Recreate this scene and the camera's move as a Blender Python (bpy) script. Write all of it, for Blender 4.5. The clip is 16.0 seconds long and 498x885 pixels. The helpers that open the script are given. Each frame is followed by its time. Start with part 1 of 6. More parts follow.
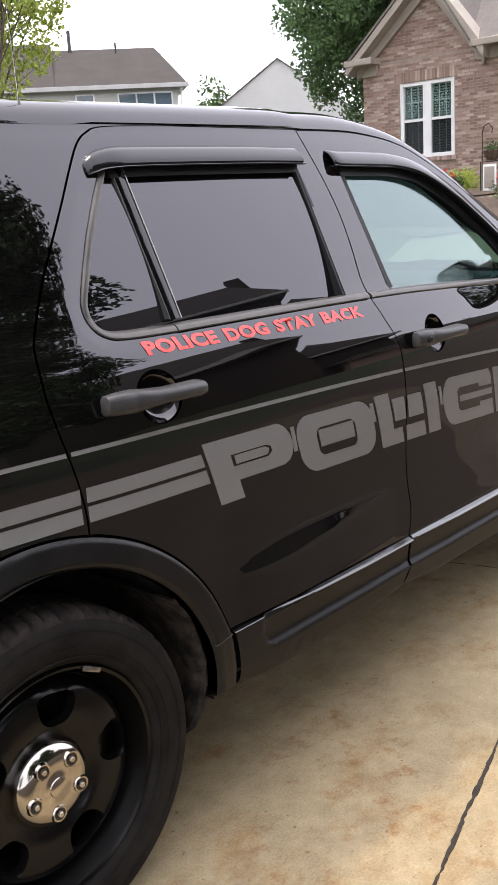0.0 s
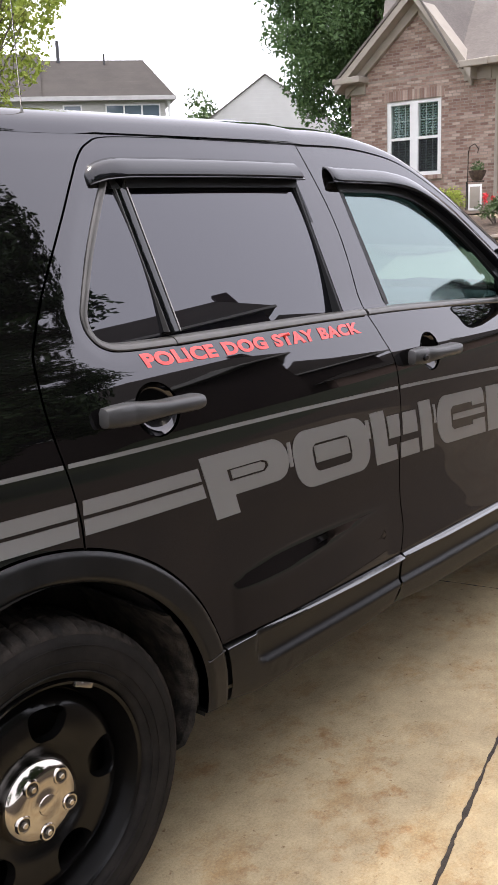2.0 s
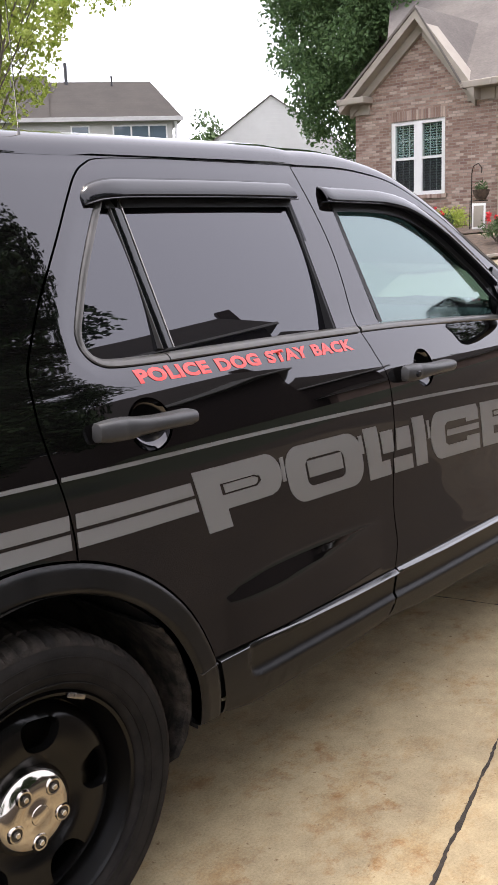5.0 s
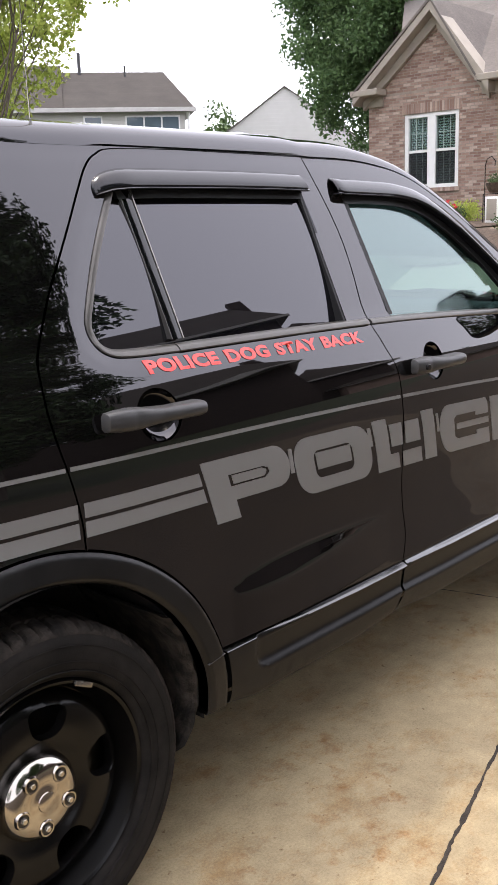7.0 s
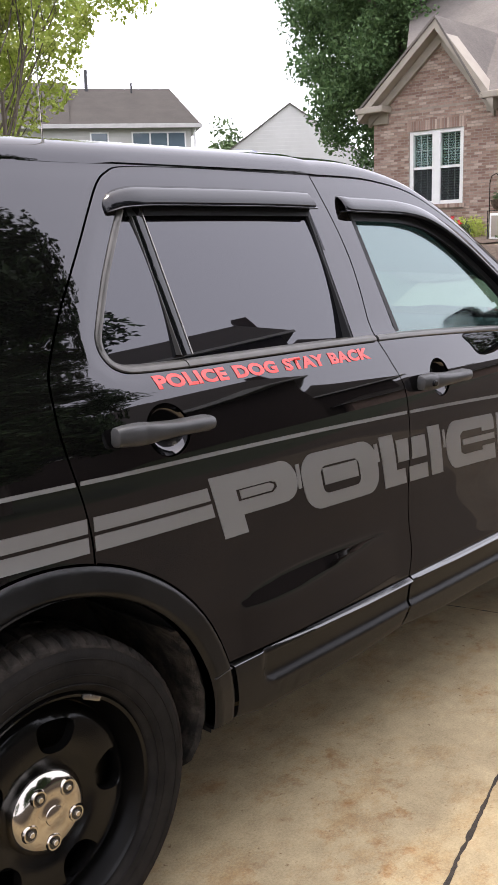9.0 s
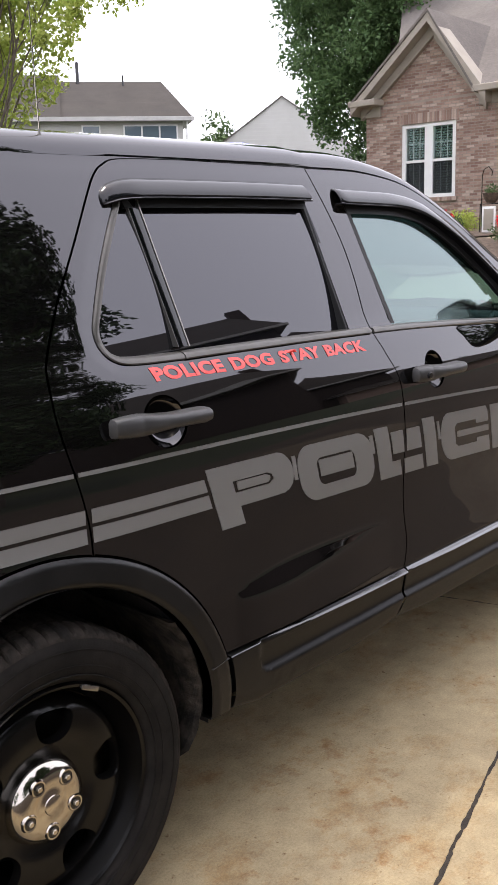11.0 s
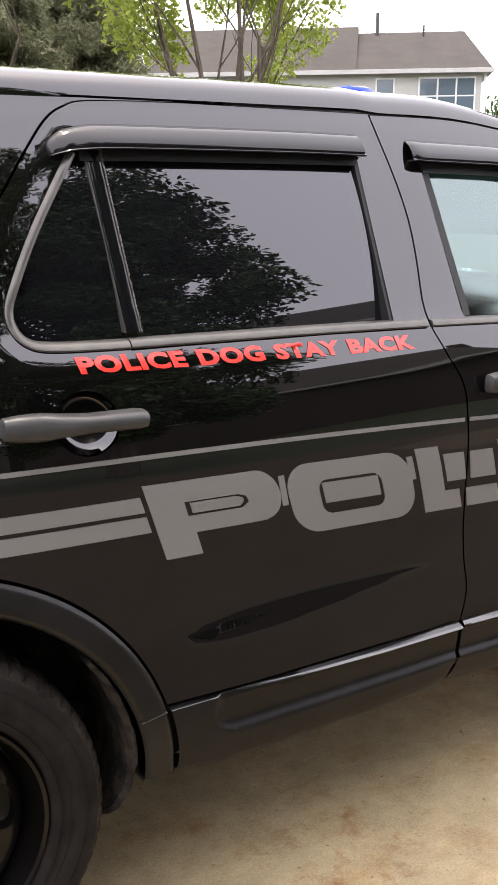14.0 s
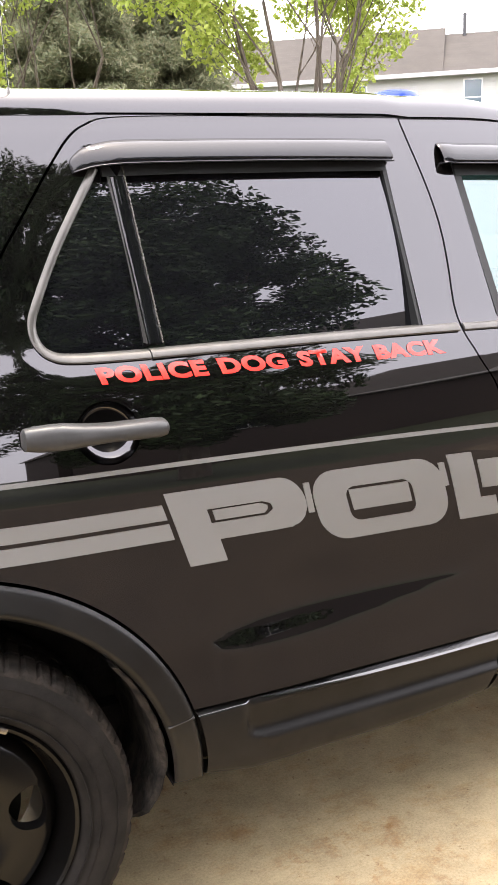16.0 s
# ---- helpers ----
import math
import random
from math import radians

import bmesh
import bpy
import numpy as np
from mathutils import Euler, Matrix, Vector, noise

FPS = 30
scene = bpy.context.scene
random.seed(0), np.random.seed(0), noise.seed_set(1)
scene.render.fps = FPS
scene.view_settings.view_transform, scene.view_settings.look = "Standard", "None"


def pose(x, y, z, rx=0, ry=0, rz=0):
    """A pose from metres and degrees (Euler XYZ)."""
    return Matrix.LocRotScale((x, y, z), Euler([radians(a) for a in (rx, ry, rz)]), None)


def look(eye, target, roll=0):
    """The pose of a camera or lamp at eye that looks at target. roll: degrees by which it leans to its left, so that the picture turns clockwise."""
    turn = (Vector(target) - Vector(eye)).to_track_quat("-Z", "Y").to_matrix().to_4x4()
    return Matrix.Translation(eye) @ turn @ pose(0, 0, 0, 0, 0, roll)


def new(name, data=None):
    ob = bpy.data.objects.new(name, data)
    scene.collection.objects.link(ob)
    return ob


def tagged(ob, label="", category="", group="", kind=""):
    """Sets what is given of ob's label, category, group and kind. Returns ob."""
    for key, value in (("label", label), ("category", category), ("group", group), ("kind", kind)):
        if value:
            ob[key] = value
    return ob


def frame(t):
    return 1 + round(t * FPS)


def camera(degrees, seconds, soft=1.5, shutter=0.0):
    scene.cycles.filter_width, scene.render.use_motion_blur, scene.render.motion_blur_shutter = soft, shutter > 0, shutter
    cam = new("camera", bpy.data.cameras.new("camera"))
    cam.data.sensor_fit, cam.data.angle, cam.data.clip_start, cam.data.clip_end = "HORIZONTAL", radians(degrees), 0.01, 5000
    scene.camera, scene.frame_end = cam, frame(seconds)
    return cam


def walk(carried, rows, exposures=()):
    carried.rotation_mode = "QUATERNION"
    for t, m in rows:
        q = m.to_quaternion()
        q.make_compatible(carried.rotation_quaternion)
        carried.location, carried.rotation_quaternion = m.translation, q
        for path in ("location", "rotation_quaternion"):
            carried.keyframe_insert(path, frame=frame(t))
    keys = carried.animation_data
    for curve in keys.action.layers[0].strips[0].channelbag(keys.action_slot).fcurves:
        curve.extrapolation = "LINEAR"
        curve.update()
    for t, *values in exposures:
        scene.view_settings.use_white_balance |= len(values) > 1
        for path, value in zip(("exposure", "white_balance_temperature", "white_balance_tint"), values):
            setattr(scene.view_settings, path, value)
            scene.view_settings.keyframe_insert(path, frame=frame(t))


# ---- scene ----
cam = camera(29.5, 16.0)
PATH = [
    (0, (-0.969, -1.451, 1.505), (0.46, -0.141, 1.014), -3.5),
    (0.5, (-0.971, -1.445, 1.504), (0.451, -0.128, 1.013), -3.1),
    (1, (-0.973, -1.445, 1.508), (0.452, -0.129, 1.023), -2.8),
    (1.5, (-0.977, -1.443, 1.509), (0.459, -0.133, 1.037), -2.6),
    (2, (-0.983, -1.412, 1.507), (0.48, -0.13, 1.041), -2.1),
    (2.5, (-0.968, -1.423, 1.51), (0.504, -0.151, 1.047), -1.9),
    (3, (-0.978, -1.437, 1.509), (0.483, -0.148, 1.06), -2.0),
    (3.5, (-0.992, -1.443, 1.512), (0.467, -0.147, 1.072), -2.0),
    (4, (-0.998, -1.449, 1.511), (0.459, -0.148, 1.082), -2.1),
    (4.5, (-0.986, -1.455, 1.507), (0.475, -0.158, 1.081), -2.2),
    (7, (-0.987, -1.464, 1.504), (0.456, -0.153, 1.061), -1.8),
    (7.5, (-0.995, -1.467, 1.508), (0.441, -0.144, 1.072), -1.8),
    (8, (-0.997, -1.466, 1.508), (0.443, -0.146, 1.08), -1.7),
    (8.5, (-0.999, -1.466, 1.51), (0.443, -0.145, 1.091), -1.6),
    (10.8, (-1.02, -1.471, 1.5), (0.426, -0.15, 1.095), -1.6),
    (11, (-1.018, -1.466, 1.506), (0.434, -0.158, 1.08), -1.6),
    (11.5, (-1.058, -1.441, 1.51), (0.452, -0.22, 1.033), -2.4),
    (12, (-1.015, -1.459, 1.495), (0.535, -0.3, 0.988), -2.7),
    (12.5, (-0.779, -1.526, 1.496), (0.664, -0.237, 0.992), -2.0),
    (13, (-0.581, -1.464, 1.508), (0.735, -0.041, 1.016), -1.8),
    (13.5, (-0.397, -1.439, 1.518), (0.789, 0.095, 1.025), -1.2),
    (14, (-0.228, -1.539, 1.509), (0.765, 0.123, 1.007), -0.1),
    (14.5, (-0.151, -1.592, 1.509), (0.739, 0.125, 1.0), -0.8),
    (15, (-0.124, -1.594, 1.502), (0.705, 0.154, 0.997), -1.7),
    (15.5, (-0.119, -1.603, 1.508), (0.688, 0.16, 1.018), -2.0),
    (16, (-0.114, -1.612, 1.509), (0.71, 0.145, 1.026), -2.1),
]
EXPOSURES = [(0.0, 0.05, 6500, 10), (9.0, 0.05, 6500, 10), (11.0, -0.1, 6500, 10), (11.5, -0.12, 6450, 10), (12.0, 0.0, 6400, 10), (12.5, -0.09, 6400, 10), (13.0, 0.02, 6500, 10),
             (13.5, 0.10, 6650, 10), (14.0, 0.46, 6800, 10), (14.5, 1.02, 6850, 9), (15.0, 1.15, 6850, 9), (16.0, 1.20, 6850, 9)]
walk(cam, [(t, look(eye, target, roll)) for t, eye, target, roll in PATH], EXPOSURES)

# ---- light ----
world = bpy.data.worlds.new("sky")
scene.world = world
world.use_nodes = True
wt = world.node_tree
sky = wt.nodes.new("ShaderNodeTexSky")
sky.sky_type, sky.sun_disc = "NISHITA", False
SUN_EL, SUN_AZ = 74.0, 78.0          # degrees; azimuth from +x towards +y
sky.sun_elevation, sky.sun_rotation = radians(SUN_EL), radians(90 - SUN_AZ)
sky.air_density, sky.dust_density, sky.ozone_density = 1.0, 6.0, 1.0
haze = wt.nodes.new("ShaderNodeMixRGB")
haze.inputs[0].default_value = 0.75
haze.inputs[2].default_value = (13.7, 13.4, 14.9, 1)
wt.links.new(sky.outputs[0], haze.inputs[1])
wt.links.new(haze.outputs[0], wt.nodes["Background"].inputs[0])
wt.nodes["Background"].inputs[1].default_value = 0.25
sun_data = bpy.data.lights.new("sun", "SUN")
sun_data.energy, sun_data.angle, sun_data.color = 1.6, radians(3.5), (1.0, 0.90, 0.76)
sun = new("sun", sun_data)
sun_dir = Vector((math.cos(radians(SUN_EL)) * math.cos(radians(SUN_AZ)), math.cos(radians(SUN_EL)) * math.sin(radians(SUN_AZ)), math.sin(radians(SUN_EL))))
sun.matrix_world = look(sun_dir * 40, (0, 0, 0))

# ---- materials ----
def material(name, color, rough=0.5, metal=0.0, spec=0.5, coat=0.0, coat_rough=0.03):
    m = bpy.data.materials.new(name)
    m.use_nodes = True
    b = m.node_tree.nodes["Principled BSDF"]
    b.inputs["Base Color"].default_value = (*color, 1)
    b.inputs["Roughness"].default_value = rough
    b.inputs["Metallic"].default_value = metal
    b.inputs["Specular IOR Level"].default_value = spec
    b.inputs["Coat Weight"].default_value = coat
    b.inputs["Coat Roughness"].default_value = coat_rough
    return m


class Nodes:
    """Short ways to wire a procedural material."""
    def __init__(self, m):
        self.t, self.b = m.node_tree, m.node_tree.nodes["Principled BSDF"]
        self.pos = self.add("ShaderNodeTexCoord").outputs["Object"]

    def add(self, kind):
        return self.t.nodes.new(kind)

    def link(self, a, b):
        self.t.links.new(a, b)

    def noise(self, scale, detail=4.0, rough=0.55, vec=None):
        n = self.add("ShaderNodeTexNoise")
        n.inputs["Scale"].default_value, n.inputs["Detail"].default_value, n.inputs["Roughness"].default_value = scale, detail, rough
        self.link(vec or self.pos, n.inputs["Vector"])
        return n.outputs["Fac"]

    def ramp(self, fac, stops):
        r = self.add("ShaderNodeValToRGB")
        el = r.color_ramp.elements
        while len(el) < len(stops):
            el.new(0.5)
        for e, (p, c) in zip(el, stops):
            e.position, e.color = p, (*c, 1)
        self.link(fac, r.inputs[0])
        return r.outputs[0]

    def mix(self, fac, a, b, blend="MIX"):
        n = self.add("ShaderNodeMixRGB")
        n.blend_type = blend
        for i, v in enumerate((fac, a, b)):
            if isinstance(v, (int, float)):
                n.inputs[i].default_value = v
            elif isinstance(v, tuple):
                n.inputs[i].default_value = (*v, 1)
            else:
                self.link(v, n.inputs[i])
        return n.outputs[0]

    def bump(self, height, strength=0.3, dist=0.01):
        n = self.add("ShaderNodeBump")
        n.inputs["Strength"].default_value, n.inputs["Distance"].default_value = strength, dist
        self.link(height, n.inputs["Height"])
        self.link(n.outputs[0], self.b.inputs["Normal"])

    def color(self, c):
        self.link(c, self.b.inputs["Base Color"])

    def rough(self, fac, lo, hi):
        n = self.add("ShaderNodeMapRange")
        n.inputs["To Min"].default_value, n.inputs["To Max"].default_value = lo, hi
        self.link(fac, n.inputs["Value"])
        self.link(n.outputs[0], self.b.inputs["Roughness"])

    def scaled(self, sx, sy, sz):
        n = self.add("ShaderNodeMapping")
        n.inputs["Scale"].default_value = (sx, sy, sz)
        self.link(self.pos, n.inputs["Vector"])
        return n.outputs[0]


def worn(name, a, b, scale, rough, lo=0.35, hi=0.7, bump=0.0, fine=0.0, metal=0.0, spec=0.5, stretch=None):
    """Two tones mixed by noise, with roughness variation and fine relief."""
    m = material(name, a, rough, metal, spec)
    n = Nodes(m)
    vec = n.scaled(*stretch) if stretch else None
    f = n.noise(scale, 6, 0.6, vec)
    n.color(n.ramp(f, [(lo, a), (hi, b)]))
    n.rough(f, rough - 0.06, rough + 0.08)
    if bump:
        n.bump(n.noise(fine or scale * 8, 5, 0.6, vec), bump, 0.01)
    return m


# Black clear-coated paint, with faint dust that dulls it in patches.
PAINT = material("black_paint", (0.006, 0.006, 0.008), 0.03, 0.0, 0.92, 0.0, 0.015)
PAINT.node_tree.nodes["Principled BSDF"].inputs["Specular Tint"].default_value = (0.97, 0.96, 1.0, 1)
pn = Nodes(PAINT)
dust = pn.noise(3.0, 6, 0.65)
pn.color(pn.ramp(dust, [(0.35, (0.0016, 0.0015, 0.0017)), (0.75, (0.0042, 0.0036, 0.0032))]))
pn.rough(dust, 0.01, 0.03)
PLASTIC = worn("black_plastic", (0.006, 0.0058, 0.0056), (0.012, 0.0113, 0.0106), 9, 0.34, bump=0.06, fine=900, spec=0.28)
CLADDING = worn("satin_black_cladding", (0.006, 0.0058, 0.0056), (0.012, 0.0113, 0.0106), 9, 0.36, bump=0.04, fine=900, spec=0.17)
LIP_GLOSS = material("gloss_black_lip", (0.006, 0.006, 0.007), 0.16, 0.0, 1.0, 0.6, 0.08)
TRIM_BLACK = material("gloss_black_trim", (0.006, 0.006, 0.007), 0.12)
GLOSS = material("gloss_black_divider", (0.004, 0.004, 0.005), 0.02, 0.0, 0.6)
RUBBER_SEAL = material("rubber_seal", (0.008, 0.008, 0.008), 0.6)
SATIN = worn("satin_trim", (0.085, 0.081, 0.074), (0.112, 0.106, 0.097), 20, 0.30, metal=0.5)
BEAD = worn("bright_bead", (0.20, 0.19, 0.175), (0.27, 0.255, 0.235), 30, 0.25, metal=0.8)
HANDLE = worn("handle_plastic", (0.036, 0.0355, 0.035), (0.050, 0.049, 0.048), 30, 0.36, bump=0.08, fine=700, spec=0.45)
DARK_GLASS = material("privacy_glass", (0.004, 0.004, 0.005), 0.0, 0.0, 0.94)
DARK_GLASS.node_tree.nodes["Principled BSDF"].inputs["Specular Tint"].default_value = (0.95, 0.945, 1.0, 1)
VISOR = material("smoked_visor", (0.008, 0.008, 0.010), 0.06, 0.0, 0.42, 0.0, 0.03)
TYRE = worn("tyre_rubber", (0.0092, 0.0085, 0.0078), (0.0225, 0.020, 0.0178), 14, 0.70, bump=0.25, fine=260, spec=0.08)
TREAD = worn("tyre_tread", (0.011, 0.0098, 0.0086), (0.046, 0.038, 0.031), 26, 0.80, 0.36, 0.70, bump=0.4, fine=200, spec=0.10)
WHEEL = worn("black_steel_wheel", (0.002, 0.002, 0.002), (0.005, 0.0046, 0.0042), 12, 0.22, spec=0.22)
CHROME = worn("chrome", (0.38, 0.35, 0.31), (0.50, 0.46, 0.41), 9, 0.09, metal=1.0)
LINER = worn("wheel_liner", (0.005, 0.0046, 0.0042), (0.018, 0.015, 0.012), 14, 0.9, bump=0.5, fine=120, spec=0.15)
FLAP = worn("dusty_rubber", (0.010, 0.009, 0.008), (0.060, 0.050, 0.040), 22, 0.85, 0.42, 0.72, bump=0.6, fine=90, spec=0.15)
VINYL = worn("grey_vinyl", (0.176, 0.171, 0.161), (0.191, 0.185, 0.174), 1.5, 0.30, 0.2, 0.8, spec=0.5)
RED_VINYL = worn("red_vinyl", (0.78, 0.036, 0.028), (0.86, 0.055, 0.042), 6, 0.20, spec=0.8)
BLUE = material("blue_lens", (0.02, 0.06, 0.75), 0.15, 0.0, 0.5)
SIGN_BLUE = worn("sign_blue", (0.05, 0.08, 0.28), (0.08, 0.11, 0.34), 12, 0.5)
INTERIOR = worn("interior_cloth", (0.020, 0.020, 0.022), (0.035, 0.035, 0.037), 20, 0.85)
CLEAR = bpy.data.materials.new("green_tinted_glass")
CLEAR.use_nodes = True
cn = CLEAR.node_tree
cn.nodes.clear()
c_out, c_mix, c_tr, c_gl, c_fr = (cn.nodes.new("ShaderNode" + k) for k in ("OutputMaterial", "MixShader", "BsdfRefraction", "BsdfGlossy", "Fresnel"))
c_tr.inputs["Color"].default_value, c_tr.inputs["Roughness"].default_value, c_tr.inputs["IOR"].default_value = (0.15, 0.29, 0.27, 1), 0.0, 1.0
c_gl.inputs["Color"].default_value = (0.82, 0.98, 0.96, 1)
c_gl.inputs["Roughness"].default_value, c_fr.inputs[0].default_value = 0.085, 2.25
cn.links.new(c_fr.outputs[0], c_mix.inputs[0])
cn.links.new(c_tr.outputs[0], c_mix.inputs[1])
cn.links.new(c_gl.outputs[0], c_mix.inputs[2])
cn.links.new(c_mix.outputs[0], c_out.inputs[0])
HOUSE_PANE = CLEAR.copy()
HOUSE_PANE.name = "house_pane"
HOUSE_PANE.node_tree.nodes["Fresnel"].inputs[0].default_value = 1.35
HOUSE_PANE.node_tree.nodes["Refraction BSDF"].inputs["Color"].default_value = (0.80, 0.86, 0.84, 1)
SCREEN = bpy.data.materials.new("insect_screen_mesh")
SCREEN.use_nodes = True
sn = SCREEN.node_tree
sn.nodes.clear()
s_out, s_mix, s_open, s_wire = (sn.nodes.new("ShaderNode" + k) for k in ("OutputMaterial", "MixShader", "BsdfTransparent", "BsdfDiffuse"))
s_wire.inputs["Color"].default_value = (0.035, 0.036, 0.038, 1)
s_mix.inputs[0].default_value = 0.42
sn.links.new(s_open.outputs[0], s_mix.inputs[1])
sn.links.new(s_wire.outputs[0], s_mix.inputs[2])
sn.links.new(s_mix.outputs[0], s_out.inputs[0])
MIRROR = material("mirror_glass", (0.75, 0.77, 0.77), 0.01, 1.0)

# Concrete: sandy grey, rusty stains, fine pitting.
CONCRETE = material("concrete", (0.4, 0.36, 0.3), 0.85)
kn = Nodes(CONCRETE)
k_big = kn.ramp(kn.noise(0.9, 6, 0.6), [(0.3, (0.325, 0.256, 0.150)), (0.7, (0.460, 0.368, 0.222))])
k_mid = kn.ramp(kn.noise(9, 9, 0.72), [(0.3, (0.74, 0.73, 0.71)), (0.7, (1.13, 1.12, 1.10))])
k_stain = kn.ramp(kn.noise(3.4, 7, 0.75, kn.scaled(1.0, 1.5, 1)), [(0.50, (1, 1, 1)), (0.68, (0.82, 0.68, 0.52))])
k_rust = kn.ramp(kn.noise(12, 7, 0.68), [(0.53, (1, 1, 1)), (0.68, (0.74, 0.54, 0.36))])
k_where = kn.ramp(kn.noise(1.7, 4, 0.6), [(0.44, (0, 0, 0)), (0.58, (1, 1, 1))])
k_rust = kn.mix(k_where, (1, 1, 1), k_rust)
k_spot = kn.ramp(kn.noise(38, 3, 0.6), [(0.66, (1, 1, 1)), (0.74, (0.50, 0.40, 0.30))])
k_fine = kn.ramp(kn.noise(150, 4, 0.8), [(0.3, (0.74, 0.73, 0.72)), (0.7, (1.16, 1.16, 1.15))])
# darkening added along the slabs' outer edge by the strip, dimming the doors' reflection
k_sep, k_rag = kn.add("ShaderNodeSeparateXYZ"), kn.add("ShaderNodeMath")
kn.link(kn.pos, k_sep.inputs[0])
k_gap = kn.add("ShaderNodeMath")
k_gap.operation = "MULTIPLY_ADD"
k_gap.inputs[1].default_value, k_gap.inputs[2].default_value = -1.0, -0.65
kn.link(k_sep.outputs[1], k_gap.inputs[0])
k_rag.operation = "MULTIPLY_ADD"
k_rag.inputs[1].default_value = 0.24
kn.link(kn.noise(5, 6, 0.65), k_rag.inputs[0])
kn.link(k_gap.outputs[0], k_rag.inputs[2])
k_edge_dark = kn.ramp(k_rag.outputs[0], [(0.03, (1, 1, 1)), (0.31, (0.26, 0.25, 0.26))])
kn.color(kn.mix(1.0, k_edge_dark, kn.mix(1.0, kn.mix(1.0, kn.mix(1.0, k_big, k_mid, "MULTIPLY"), k_stain, "MULTIPLY"), kn.mix(1.0, kn.mix(1.0, k_rust, k_spot, "MULTIPLY"), k_fine, "MULTIPLY"), "MULTIPLY"), "MULTIPLY"))
kn.bump(kn.noise(220, 4, 0.7), 0.25, 0.004)
DARK_GROUND = worn("dark_reflected_ground", (0.045, 0.032, 0.020), (0.069, 0.050, 0.032), 1.4, 0.92, bump=0.5, fine=260)
UPPER = worn("stained_concrete", (0.19, 0.152, 0.098), (0.255, 0.208, 0.138), 1.6, 0.9, bump=0.3, fine=180)
JOINT = worn("joint_filler", (0.020, 0.015, 0.011), (0.050, 0.040, 0.031), 40, 0.9, bump=0.5)
GRASS = worn("grass", (0.020, 0.027, 0.010), (0.042, 0.049, 0.020), 4, 0.9, bump=0.8, fine=60)
MULCH = worn("mulch", (0.045, 0.030, 0.020), (0.12, 0.085, 0.06), 14, 0.95, bump=0.9, fine=60)

# Brick: mixed reds that differ from brick to brick, in pale mortar.
BRICK = material("brick", (0.3, 0.17, 0.13), 0.88)
bn = Nodes(BRICK)
b_geo, b_obj, b_sum, b_frac = bn.add("ShaderNodeNewGeometry"), bn.add("ShaderNodeObjectInfo"), bn.add("ShaderNodeMath"), bn.add("ShaderNodeMath")
bn.link(b_geo.outputs["Random Per Island"], b_sum.inputs[0])
bn.link(b_obj.outputs["Random"], b_sum.inputs[1])
b_frac.operation = "FRACT"
bn.link(b_sum.outputs[0], b_frac.inputs[0])
b_tone = bn.ramp(b_frac.outputs[0], [(0.0, (0.205, 0.128, 0.103)), (0.25, (0.250, 0.165, 0.132)), (0.55, (0.310, 0.216, 0.173)), (0.80, (0.375, 0.282, 0.230)), (1.0, (0.47, 0.375, 0.31))])
b_wear = bn.ramp(bn.noise(22, 6, 0.7), [(0.3, (0.84, 0.83, 0.83)), (0.7, (1.14, 1.13, 1.12))])
b_cloud = bn.ramp(bn.noise(0.9, 3, 0.6), [(0.3, (0.86, 0.85, 0.85)), (0.7, (1.10, 1.09, 1.08))])
bn.color(bn.mix(1.0, bn.mix(1.0, b_tone, b_wear, "MULTIPLY"), b_cloud, "MULTIPLY"))
bn.bump(bn.noise(70, 5, 0.7), 0.5, 0.006)
MORTAR = worn("pale_mortar", (0.25, 0.205, 0.165), (0.34, 0.285, 0.235), 6, 0.92, bump=0.6, fine=120)

BRICK_DARK = worn("dark_brick", (0.030, 0.022, 0.018), (0.065, 0.045, 0.038), 5, 0.85, bump=0.4, fine=30)
BEIGE = worn("beige_trim_paint", (0.29, 0.255, 0.21), (0.35, 0.31, 0.255), 3, 0.6)
WHITE = worn("white_window_paint", (0.72, 0.72, 0.70), (0.80, 0.80, 0.78), 4, 0.5)
PANE = material("window_pane", (0.10, 0.13, 0.155), 0.03, 0.0, 0.6)
DARK_PANE = material("dark_window_pane", (0.02, 0.024, 0.028), 0.25, 0.0, 0.2)
BLIND = worn("window_blind", (0.19, 0.27, 0.235), (0.27, 0.35, 0.31), 6, 0.7)


def shingle(name, a, b):
    m = material(name, a, 0.9)
    n = Nodes(m)
    f = n.noise(1.1, 6, 0.65)
    g = n.ramp(n.noise(14, 4, 0.7, n.scaled(1, 1, 3)), [(0.3, (0.8, 0.8, 0.8)), (0.7, (1.12, 1.12, 1.12))])
    n.color(n.mix(1.0, n.ramp(f, [(0.3, a), (0.7, b)]), g, "MULTIPLY"))
    w = n.add("ShaderNodeTexWave")
    w.wave_type, w.bands_direction, w.wave_profile = "BANDS", "Z", "SAW"
    w.inputs["Scale"].default_value = 2.2
    w.inputs["Distortion"].default_value = 0.4
    n.link(n.pos, w.inputs["Vector"])
    n.bump(w.outputs["Fac"], 0.5, 0.02)
    return m


def siding(name, a, b):
    m = material(name, a, 0.65)
    n = Nodes(m)
    n.color(n.ramp(n.noise(0.8, 5, 0.6), [(0.3, a), (0.7, b)]))
    w = n.add("ShaderNodeTexWave")
    w.wave_type, w.bands_direction, w.wave_profile = "BANDS", "Z", "SAW"
    w.inputs["Scale"].default_value = 1.6
    n.link(n.pos, w.inputs["Vector"])
    n.bump(w.outputs["Fac"], 0.6, 0.03)
    return m


